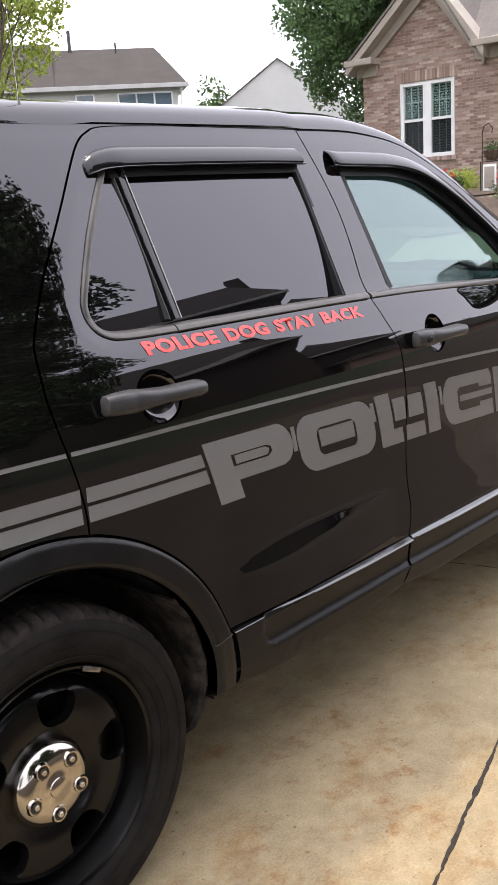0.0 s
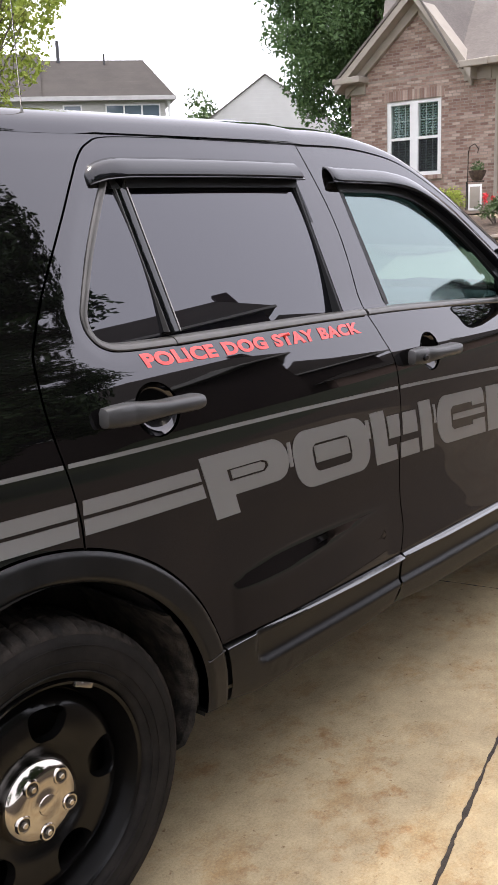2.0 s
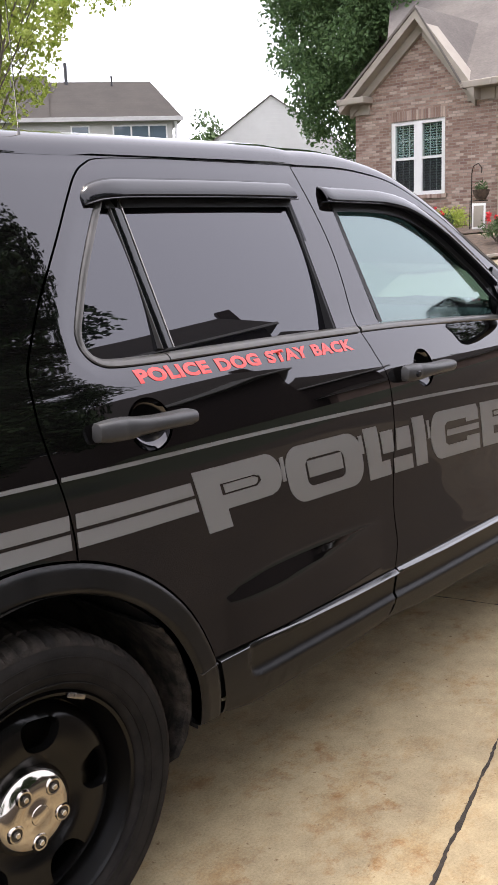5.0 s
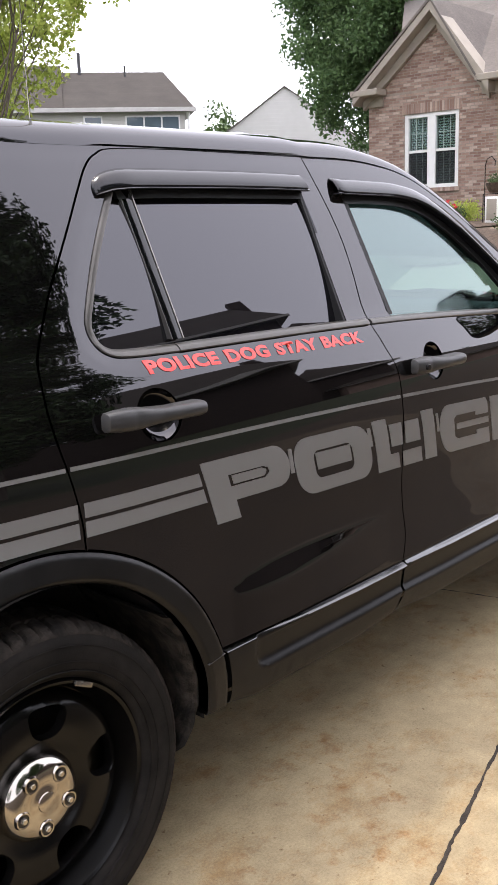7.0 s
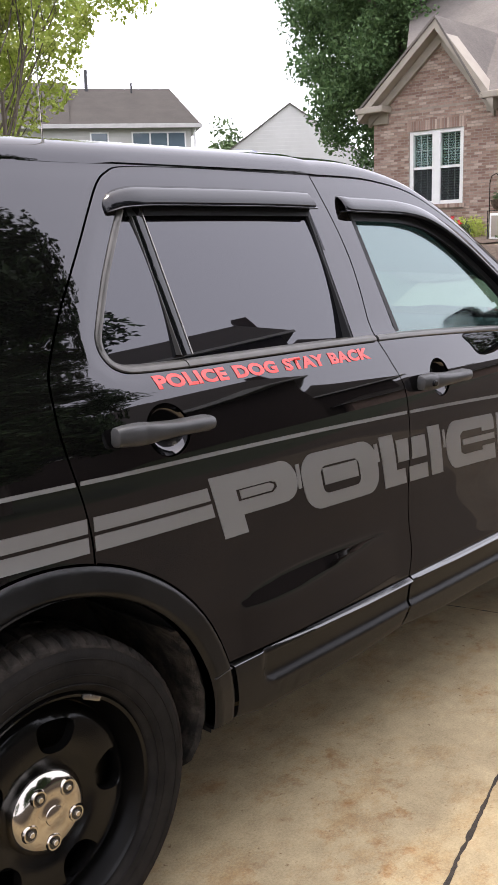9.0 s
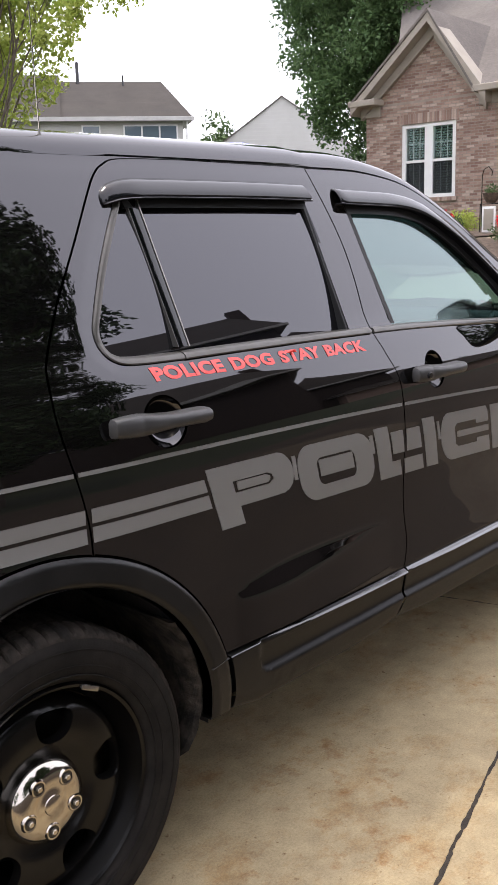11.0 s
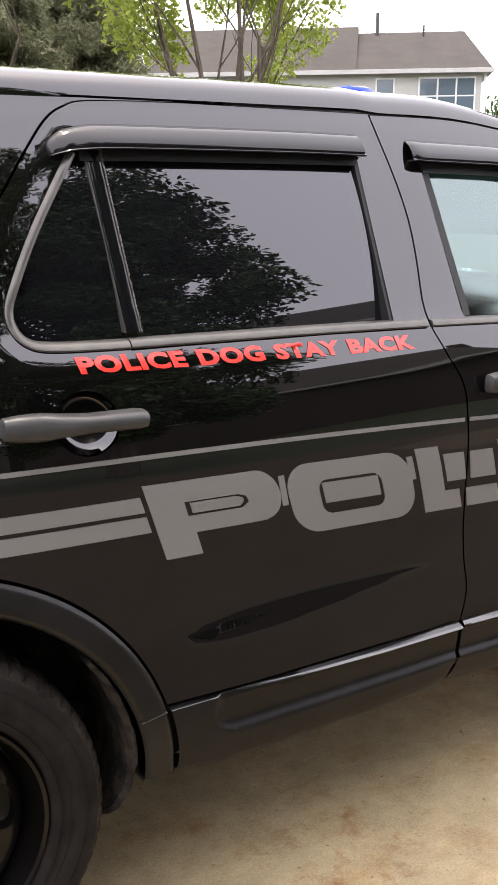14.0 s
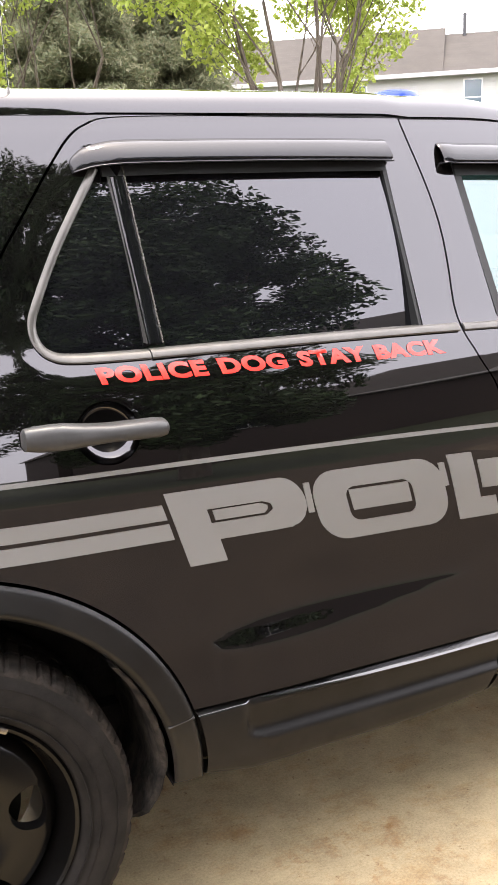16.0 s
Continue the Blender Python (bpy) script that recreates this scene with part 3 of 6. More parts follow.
def build_side(far):
    a0 = math.degrees(math.asin((SILL + .004 - AZ) / R_OUT))
    a1 = math.degrees(math.acos((.147 - AX) / R_OUT))
    rear_out = shift(B_SEAM, -G) + arc(AX, AZ, R_OUT + .007, a0, a1, 30) + shift(Q_SEAM, G, -G)
    hand = [] if far else [[(.371 + .0605 * math.cos(a), 1.115 + .0575 * math.sin(a)) for a in [2 * math.pi * k / 36 for k in range(36)]]]
    hand_f = [] if far else [[(1.440 + .0535 * math.cos(a), 1.104 + .0555 * math.sin(a)) for a in [2 * math.pi * k / 36 for k in range(36)]]]
    rear = sheet("rear_door", rear_out, PAINT, car, "gloss black rear door with a dark privacy window", [REAR_WINDOW] + hand, far=far, cell=.02 if far else .0125)
    front_out = shift(TOP_SEAM, G, -G) + shift(F_SEAM, -G) + list(reversed(shift(B_SEAM, G)))
    front = sheet("front_door", front_out, PAINT, car, "gloss black front door", [FRONT_WINDOW] + hand_f, far=far)
    tail = [(-.95, 1.69), (-.98, 1.3), (-1.02, 1.1), (-1.04, .75), (-1.0, .5), (-.55, .47)]
    quarter_out = shift(list(reversed(Q_SEAM)), -G, G * 0) + arc(AX, AZ, R_OUT + .006, a1 + .6, 170, 40) + list(reversed(tail)) + [(.2, 1.6965)]
    sheet("quarter_panel", quarter_out, PAINT, car, "", far=far, cell=0.03, depth=0)
    c0 = 180 - math.degrees(math.asin((SILL - AZ) / R_OUT))
    fender_out = shift(F_SEAM, G) + arc(FX, AZ, R_OUT, c0, 10, 40) + [(3.40, .55), (3.50, .75), (3.45, .95), (3.30, 1.06), (2.8, 1.15), (2.45, 1.215)]
    sheet("front_fender", fender_out, PAINT, car, "", far=far, cell=0.03)
    # glass
    sheet("rear_window", REAR_WINDOW, DARK_GLASS, rear, "dark privacy glass", depth=0, far=far, surface=pane)
    sheet("front_window", FRONT_WINDOW, CLEAR, front, "clear greenish glass", depth=0, far=far, surface=pane)
    # plastic cladding along the sill, with a long scoop, and the wheel arch lips
    cladding(lambda z: AX + math.sqrt((R_OUT + .008) ** 2 - (z - AZ) ** 2), lambda z: 1.226 + .036 * min(1.0, max(0.0, (z - .36) / .10)), .600, 1.30, lambda x: .004 + .020 * max(0.0, (x - 1.05) / .2) + .028 * max(0.0, (.62 - x) / .12), far)
    cladding(lambda z: 1.238 + .036 * min(1.0, max(0.0, (z - .36) / .10)), lambda z: 2.222 + .040 * min(1.0, max(0.0, (z - .37) / .14)), 1.10, 2.235, lambda x: .004 + .020 * max(0.0, (1.45 - x) / .2), far)
    for cx in (AX, FX):
        lo, hi = -2, 182
        lip = arc(cx, AZ, R_OUT + .001, lo, hi, 60) + arc(cx, AZ, R_IN, hi, lo, 60)
        sheet("wheel_arch_trim", lip, PLASTIC, car, "matt black wheel arch moulding", depth=.03, far=far, cell=.0085, edge=.003, surface=lip_surface(cx))
        bm = bmesh.new()
        ring_a = [bm.verts.new((x, 2 * MID - .012 if far else .012, z)) for x, z in arc(cx, AZ, R_IN + .003, -4, 184, 40)]
        ring_b = [bm.verts.new((x, 2 * MID - .34 if far else .34, z)) for x, z in arc(cx, AZ, R_IN + .005, -4, 184, 40)]
        for i in range(40):
            bm.faces.new((ring_a[i], ring_a[i + 1], ring_b[i + 1], ring_b[i]))
        bm.faces.new(ring_b)
        part("wheel_liner", bm, LINER, car)
    return rear, front


rear_door, front_door = build_side(False)
# joint across the arch trim; its lit edge is painted as a lighter grey ribbon
ribbon("trim_joint", [(.4325, .521), (.460, .5255), (.488, .530)], [(-.0016, -.008), (-.001, -.0142), (.001, -.0142), (.0016, -.008)], HANDLE, car, "")
build_side(True)

# dark carcass behind the shut lines, open behind the front window
for far in (False, True):
    sheet("door_frame", [(.50, .40), (2.28, .40), (2.33, 1.19), (1.28, 1.235), (1.25, 1.675), (.47, 1.675), (.25, 1.40), (.16, 1.25), (.155, .86), (.30, .80), (.44, .66)], RUBBER_SEAL, car, "", off=.035, depth=0, far=far, cell=.06)

# roof, pillars, windscreen, bonnet, tail
def seam_z(x):
    for (x0, z0), (x1, z1) in zip(TOP_SEAM, TOP_SEAM[1:]):
        if x0 <= x <= x1:
            return z0 + (z1 - z0) * (x - x0) / (x1 - x0)
    return 1.6965 if x < 1.2 else TOP_SEAM[-1][1]


RAIL = [(.000, .004), (.005, .0125), (.014, .0265), (.027, .0395), (.046, .0500), (.072, .0570), (.113, .0625)]     # inward, up
CROWN = [(.10, .010), (.22, .021), (.40, .030), (.715, .036)]


def station(x0, k):
    """Points of the roof rail at a place on the shut line; k shrinks it to the windscreen pillar."""
    z0 = seam_z(x0)
    dz = (seam_z(x0 + .01) - seam_z(x0 - .01)) / .02
    m = Vector((-dz, 1)).normalized()
    y0 = side(x0, z0)
    back = .10 * max(0.0, -.55 - x0) ** 2
    rail = [(.0, -.0015)] + RAIL[1:] if x0 < .47 else RAIL
    return [Vector((x0 + m.x * h * k, y0 + a * k, z0 + m.y * h * k - back * (a > .01))) for a, h in rail]


stations = [-.97 + .06 * k for k in range(38)] + [1.30, 1.35, 1.40, 1.45, 1.50, 1.55, 1.60, 1.65, 1.70, 1.76, 1.82, 1.88, 1.94, 2.00, 2.06, 2.12, 2.18]


def pillar_scale(x):
    u = min(1.0, max(0.0, (x - 1.30) / .45))
    return 1 - .42 * u * u * (3 - 2 * u)


rails = [station(x, pillar_scale(x)) for x in stations]
for far in (False, True):
    bm = bmesh.new()
    rows = [[bm.verts.new((p.x, 2 * MID - p.y if far else p.y, p.z)) for p in r] for r in rails]
    for r, q in zip(rows, rails):
        r.append(bm.verts.new((q[-1].x, (2 * MID - q[-1].y - .004) if far else q[-1].y + .004, q[-1].z - .03)))
    for a, b in zip(rows, rows[1:]):
        for k in range(len(a) - 1):
            bm.faces.new((a[k], b[k], b[k + 1], a[k + 1]))
    bmesh.ops.recalc_face_normals(bm, faces=bm.faces)
    part("roof_rail", bm, PAINT, car, "gloss black roof rail and windscreen pillar")
    ribbon("roof_gutter", [(.80, 1.6975)] + shift(TOP_SEAM, 0, .002), [(-.004, .012), (-.003, .004), (.004, .004), (.005, .012)], RUBBER_SEAL, car, "", far)


def across(pts, crown):
    """A row from one rail to the other with a crowned middle."""
    p = pts[-1]
    row = [p] + [Vector((p.x + crown * h * 2.2, p.y + (MID - p.y) * a / .715, p.z + h * (1 if crown < .5 else .5))) for a, h in CROWN]
    return row + [Vector((q.x, 2 * MID - q.y, q.z)) for q in reversed(row[:-1])]


for name, lo, hi, crown, mat, label in (("roof", -2, 1.66, 0.0, PAINT, "gloss black roof panel"), ("windscreen", 1.64, 3, 1.0, CLEAR, "clear greenish windscreen")):
    bm = bmesh.new()
    rows = []
    for x, r in zip(stations, rails):
        if lo < x < hi:
            rows.append([bm.verts.new(p) for p in across(r, crown * min(1.0, (x - 1.6) / .2))])
    for a, b in zip(rows, rows[1:]):
        for k in range(len(a) - 1):
            bm.faces.new((a[k], b[k], b[k + 1], a[k + 1]))
    bmesh.ops.recalc_face_normals(bm, faces=bm.faces)
    ob = part(name, bm, mat, car, label)
    if mat is CLEAR:
        ob.visible_shadow = False
# border strips added under the screen's sides to keep sun from leaking through
for far in (False, True):
    bm = bmesh.new()
    rows = []
    for x, r in zip(stations, rails):
        if x > 1.5:
            p = r[-1]
            rows.append([bm.verts.new((p.x + dx, 2 * MID - p.y - w if far else p.y + w, p.z - d)) for w, d, dx in ((-.02, .03, 0), (.05, .018, .004), (.13, .012, .03))])
    for a, b in zip(rows, rows[1:]):
        for k in range(2):
            bm.faces.new((a[k], b[k], b[k + 1], a[k + 1]))
    part("screen_border", bm, RUBBER_SEAL, car, "black border added under the screen's side to block the sun")
bm = bmesh.new()
rows = []
for x, z, w in ((2.36, 1.235, .80), (2.6, 1.215, .83), (3.0, 1.16, .84), (3.4, 1.07, .80), (3.58, .95, .76), (3.64, .6, .76), (3.6, .35, .74)):
    rows.append([bm.verts.new((x, MID + w * s, z - .05 * s ** 4 + (.012 if .45 < abs(s) < .75 else 0))) for s in [-1 + k / 8 for k in range(17)]])
for a, b in zip(rows, rows[1:]):
    for k in range(16):
        bm.faces.new((a[k], b[k], b[k + 1], a[k + 1]))
part("bonnet", bm, PAINT, car)
bm = bmesh.new()
rows = []
for x, z, w in ((-.94, 1.735, .60), (-1.02, 1.68, .66), (-1.10, 1.28, .80), (-1.14, 1.05, .84), (-1.16, .6, .84), (-1.05, .36, .80)):
    rows.append([bm.verts.new((x + .10 * abs(s) ** 3, MID + w * s, z)) for s in [-1 + k / 8 for k in range(17)]])
for a, b in zip(rows, rows[1:]):
    for k in range(16):
        bm.faces.new((a[k], a[k + 1], b[k + 1], b[k]))
part("tailgate", bm, PAINT, car)
part("underbody", box_bm(-.9, .30, .30, 3.4, 1.66, .42, .03), LINER, car)

# cabin: floor, dashboard, seats, partition behind the front row
part("dashboard", box_bm(1.98, .22, .95, 2.5, 1.74, 1.20, .05), INTERIOR, car)
part("cabin_floor", box_bm(.56, .032, .42, 2.38, 1.928, .50, .004), INTERIOR, car)
part("partition", box_bm(1.16, .28, .50, 1.19, 1.68, 1.66, .005), INTERIOR, car, "dark prisoner partition behind the front seats")
for y in (.62, 1.34):
    seat = part("front_seat", box_bm(1.45, y - .25, .55, 1.95, y + .25, .80, .06), INTERIOR, car)
    back = box_bm(-.06, -.24, 0, .06, .24, .60, .05)
    bmesh.ops.transform(back, matrix=pose(1.44, y, .74, 0, -14, 0), verts=back.verts)
    part("backrest", back, INTERIOR, seat)
    head = box_bm(-.045, -.13, 0, .045, .13, .19, .04)
    bmesh.ops.transform(head, matrix=pose(1.28, y, 1.36, 0, -10, 0), verts=head.verts)
    part("headrest", head, INTERIOR, seat)
bm = bmesh.new()
steer = lathe([(.185 + .016 * math.cos(a), .016 * math.sin(a)) for a in [2 * math.pi * k / 8 for k in range(9)]], 32)
bmesh.ops.transform(steer, matrix=pose(1.93, 1.36, 1.05, 0, 0, 90) @ pose(0, 0, 0, 25, 0, 0), verts=steer.verts)
part("steering_wheel", steer, TRIM_BLACK, car)

# window trim on the near side
belt = [(x, z - .004) for x, z in smooth_line([(.437, 1.60), (.342, 1.465), (.284, 1.366), (.264, 1.32), (.268, 1.282), (.292, 1.256), (.341, 1.246), (.478, 1.243)], 8)]
trim_section = [(-.002, .008), (-.002, -.003), (.001, -.006), (.007, -.007), (.012, -.004), (.0145, .002), (.0145, .012)]
ribbon("window_trim", belt, trim_section, SATIN, rear_door, "satin grey window moulding")
ribbon("belt_trim", [(.480, 1.2395), (.80, 1.2395), (1.00, 1.238), (1.172, 1.235)], [(w * 1.05, o - .002) for w, o in trim_section], SATIN, rear_door, "satin grey belt moulding")
ribbon("belt_trim", smooth_line([(1.186, 1.235), (1.40, 1.229), (1.70, 1.215), (1.98, 1.198), (2.06, 1.192)], 6), trim_section, SATIN, front_door, "satin grey belt moulding")
ribbon("glass_divider", [(.494, 1.264), (.481, 1.60)], [(-.013, .022), (-.012, .000), (0, -.002), (.012, .000), (.013, .022)], GLOSS, rear_door, "black window divider")
ribbon("divider_bead", [(.478, 1.264), (.466, 1.60)], [(-.0016, .022), (-.0010, .000), (.0010, .000), (.0016, .022)], SATIN, rear_door, "thin bead beside the divider")
ribbon("divider_bead", [(.509, 1.264), (.497, 1.60)], [(-.0026, .022), (-.0016, -.002), (.0016, -.002), (.0026, .022)], BEAD, rear_door, "bright bead beside the divider")
# rubber run along the front edge of the rear glass
ribbon("glass_run", [(1.083, 1.25), (1.088, 1.60)], [(-.010, .030), (-.008, .002), (.006, .001), (.007, .030)], RUBBER_SEAL, rear_door)

# black strips below both visors paint the shade inside their open lips
ribbon("glass_run", [(.455, 1.578), (.60, 1.580), (1.086, 1.578)], [(-.002, .012), (-.002, -.001), (.022, -.001), (.024, .010)], RUBBER_SEAL, rear_door)
ribbon("glass_run", smooth_line([(1.27, 1.566), (1.40, 1.564), (1.54, 1.556), (1.66, 1.530), (1.79, 1.463), (1.93, 1.360), (2.03, 1.270), (2.05, 1.235)], 6), [(-.004, .016), (-.004, .000), (.030, -.001), (.032, .010)], RUBBER_SEAL, front_door)
# rubber run along the rear edge of the front glass
ribbon("glass_run", [(1.275, 1.60), (1.297, 1.25)], [(-.010, .016), (-.010, .001), (.010, .001), (.012, .010)], RUBBER_SEAL, front_door)

# rain visors
VISOR_CUT = [(.000, .006), (.000, -.022), (.0012, -.0285), (.0035, -.030), (.0055, -.0275), (.0075, -.0258), (.0100, -.0282), (.0135, -.0290), (.024, -.0262), (.038, -.0205), (.046, -.0130), (.050, -.004), (.051, .006)]


def visor(name, line, parent, start, cup=0.0):
    """A smoked strip along its lower edge; it narrows and bends in to the body over the first stretch, or begins with an open end (cup: its depth)."""
    bm = bmesh.new()
    line = clean(line, .002)
    rows, run, m = [], 0.0, len(VISOR_CUT)
    for i, p in enumerate(line):
        a, b = Vector(line[max(i - 1, 0)]), Vector(line[min(i + 1, len(line) - 1)])
        t = (b - a).normalized()
        if i:
            run += math.dist(p, line[i - 1])
        k = min(1.0, run / start)
        k = math.sqrt(max(0.0, 1 - (1 - k) ** 2))
        wide, deep = (.88 + .12 * k, .72 + .28 * k) if cup else (.28 + .72 * k, .10 + .90 * k)
        row = []
        for w, off in VISOR_CUT:
            x, z = p[0] - t.y * w * wide, p[1] + t.x * w * wide
            row.append(bm.verts.new((x, side(x, z) + (off * deep if off < 0 else off), z)))
        rows.append(row)
    for a, b in zip(rows, rows[1:]):
        for k in range(m - 1):
            bm.faces.new((a[k], a[k + 1], b[k + 1], b[k]))
    if cup:
        mid = sum((v.co for v in rows[0]), Vector()) / m
        rim = [bm.verts.new(mid + (v.co - mid) * .84) for v in rows[0]]
        well = [bm.verts.new(v.co + Vector((cup, 0, 0))) for v in rim]
        for a, b in ((rows[0], rim), (rim, well)):
            for k in range(m):
                bm.faces.new((a[k], b[k], b[(k + 1) % m], a[(k + 1) % m]))
        bm.faces.new(well)
    else:
        bm.faces.new(rows[0])
    bm.faces.new(rows[-1][::-1])
    bmesh.ops.recalc_face_normals(bm, faces=bm.faces)
    return part(name, bm, VISOR, parent, "smoked plastic rain visor")


visor("rain_visor", smooth_line([(.398, 1.583), (.418, 1.588), (.455, 1.594), (.56, 1.597), (.90, 1.597), (1.098, 1.594)], 8), rear_door, .12)
visor("rain_visor", smooth_line([(1.235, 1.588), (1.275, 1.585), (1.40, 1.582), (1.54, 1.576), (1.66, 1.552), (1.79, 1.487), (1.93, 1.385), (2.03, 1.305)], 6), front_door, .035, .045)

# door handles
def handle(door, x, z, s, lock):
    bm = bmesh.new()
    rows = []
    prof = [(-.155, .012, .024), (-.150, .020, .034), (-.128, .023, .040), (-.095, .0245, .043), (-.090, .0235, .042), (-.085, .0245, .043), (-.05, .020, .047), (0, .0165, .050), (.05, .017, .050), (.09, .0175, .047), (.105, .015, .042), (.110, .009, .034)]
    for u, h, out in prof:
        cx, cz = x + u * s, z + drop_handle(u)
        y0 = side(cx, cz)
        rows.append([bm.verts.new((cx, y0 + o, cz + dz * h)) for dz, o in ((-1, -.012), (-1, -out * .55), (-.93, -out * .80), (-.72, -out * .96), (-.35, -out * 1.03), (0, -out * 1.05), (.35, -out * 1.03), (.72, -out * .96), (.93, -out * .80), (1, -out * .55), (1, -.012))])
    for a, b in zip(rows, rows[1:]):
        for k in range(10):
            bm.faces.new((a[k], b[k], b[k + 1], a[k + 1]))
        bm.faces.new((a[10], b[10], b[0], a[0]))
    bm.faces.new(rows[0])
    bm.faces.new(rows[-1][::-1])
    bmesh.ops.recalc_face_normals(bm, faces=bm.faces)
    h = part("door_handle", bm, HANDLE, door, "dark grey door handle")
    if lock:
        bm = lathe([(0, -.002), (.007, -.002), (.009, 0), (.009, .01)], 16)
        bmesh.ops.translate(bm, vec=(x - .115 * s, side(x, z) - .047, z + .003), verts=bm.verts)
        part("lock_cylinder", bm, TRIM_BLACK, door)
    return h


def drop_handle(u):
    return .004 - .06 * u * 0.2


def recess(door, loop_pts, cx, cz, rx, rz):
    """The cup behind a door handle."""
    bm = bmesh.new()
    rings = []
    for r, d in ((1.02, .003), (.97, .007), (.90, .016), (.70, .028), (.40, .034), (.05, .036)):
        rings.append([bm.verts.new((cx + rx * r * math.cos(a), side(cx + rx * r * math.cos(a), cz + rz * r * math.sin(a)) + d, cz + rz * r * math.sin(a))) for a in [2 * math.pi * k / 36 for k in range(36)]])
    for a, b in zip(rings, rings[1:]):
        for k in range(36):
            bm.faces.new((a[k], a[(k + 1) % 36], b[(k + 1) % 36], b[k]))
    part("handle_recess", bm, PAINT, door)


recess(rear_door, None, .371, 1.115, .0605, .0575)
recess(front_door, None, 1.440, 1.104, .0535, .0555)
handle(rear_door, .366, 1.118, 1.0, False)
handle(front_door, 1.452, 1.098, 1.0, True)

# wheels
def wheel(cx, far):
    hub = new("wheel")
    hub.parent = car
    hub.matrix_basis = pose(cx, 2 * MID - .03 if far else .03, .369, 0, 0, 180 if far else 0)
    steps = 350
    side_prof = [(.252, .014), (.256, .000), (.264, -.010), (.280, -.020), (.310, -.0225), (.332, -.0215), (.344, -.019), (.348, -.0165), (.351, -.0160)]
    tread_prof = [(.351, -.0160), (.356, -.0145), (.361, -.0105), (.366, -.003), (.370, .012), (.371, .040), (.371, .052), (.363, .054), (.363, .062), (.371, .064), (.371, .118), (.363, .120), (.363, .128), (.371, .130), (.371, .175), (.364, .215), (.340, .238), (.29, .25), (.235, .235)]
    made = []
    for prof in (side_prof, tread_prof):
        bm = bmesh.new()
        rings = []
        for k in range(steps):
            a = 2 * math.pi * k / steps
            groove = k % 5 == 0 and prof is tread_prof
            ring = []
            for r, h in prof:
                rr = r - .006 if groove and -.012 < h < .20 and r > .360 else r
                ring.append(bm.verts.new((rr * math.cos(a - h * .5), h, rr * math.sin(a - h * .5))))
            rings.append(ring)
        for k in range(steps):
            p, q = rings[k], rings[(k + 1) % steps]
            for i in range(len(prof) - 1):
                bm.faces.new((p[i], p[i + 1], q[i + 1], q[i]))
        bmesh.ops.recalc_face_normals(bm, faces=bm.faces)
        made.append(bm)
    part("tyre", made[0], TYRE, hub, "black rubber tyre")
    part("tread", made[1], TREAD, hub, "dusty tyre tread with cross grooves")
    for r in (.276, .296, .330):
        part("sidewall_rib", lathe([(r - .0015, -.012), (r - .0008, -.0230), (r + .0008, -.0230), (r + .0015, -.012)], 96), TYRE, hub)
    weight = box_bm(-.024, -.004, -.006, .024, .004, .006, .002)
    bmesh.ops.transform(weight, matrix=pose(.246 * math.cos(radians(63)), -.008, .246 * math.sin(radians(63)), 0, 27, 0), verts=weight.verts)
    part("wheel_weight", weight, BEAD, hub, "small silver balance weight")
    part("rim", lathe([(0.255, .014), (0.258, -.004), (0.253, -.010), (0.246, -.006), (0.241, .008), (0.233, .030), (0.225, .046), (0.219, .060), (0.214, .10), (0.214, .2)], 96), WHEEL, hub, "semi-gloss black steel rim")

    def face_y(x, z):
        r = math.hypot(x, z)
        return float(np.interp(r, [0, .085, .10, .115, .14, .165, .185, .196, .204], [.030, .028, .022, .014, .011, .013, .018, .030, .052]))
    from mathutils.geometry import delaunay_2d_cdt
    loops = [arc(0, 0, .204, 0, 354, 59)]
    for ang in (79, 7, -65, -137, 151):
        ca, sa = math.cos(radians(ang)), math.sin(radians(ang))
        ring = []
        for k in range(28):
            w = 2 * math.pi * k / 28
            cr, cs = math.copysign(abs(math.cos(w)) ** .72, math.cos(w)), math.copysign(abs(math.sin(w)) ** .72, math.sin(w))
            u, v = .148 + .033 * cr, .042 * cs * (1 + .24 * cr)
            ring.append((u * ca - v * sa, u * sa + v * ca))
        loops.append(ring)
    pts, edges = [], []
    for loop in loops:
        s0 = len(pts)
        pts += [Vector(p) for p in loop]
        edges += [(s0 + i, s0 + (i + 1) % len(loop)) for i in range(len(loop))]
    for r in (.01, .04, .07, .085, .10, .108, .115, .125, .14, .155, .17, .18, .188, .193, .198):
        for k in range(48):
            p = (r * math.cos(2 * math.pi * k / 48), r * math.sin(2 * math.pi * k / 48))
            if not any(inside(p, h) for h in loops[1:]) and all(min(math.dist(p, q) for q in h) > .006 for h in loops[1:]):
                pts.append(Vector(p))
    v2, _, f2, *_ = delaunay_2d_cdt(pts, edges, [], 0, 1e-5)
    bm = bmesh.new()
    vs = [bm.verts.new((v.x, face_y(v.x, v.y), v.y)) for v in v2]
    for f in f2:
        c = (sum(v2[i].x for i in f) / 3, sum(v2[i].y for i in f) / 3)
        if math.hypot(*c) < .204 and not any(inside(c, h) for h in loops[1:]):
            bm.faces.new([vs[i] for i in f])
    for h in loops[1:]:
        ra = [bm.verts.new((x, face_y(x, z), z)) for x, z in h]
        mx, mz = sum(p[0] for p in h) / 28, sum(p[1] for p in h) / 28
        rb = [bm.verts.new((mx + (x - mx) * .94, face_y(x, z) + .006, mz + (z - mz) * .94)) for x, z in h]
        rc = [bm.verts.new((mx + (x - mx) * .90, face_y(x, z) + .022, mz + (z - mz) * .90)) for x, z in h]
        for k in range(28):
            j = (k + 1) % 28
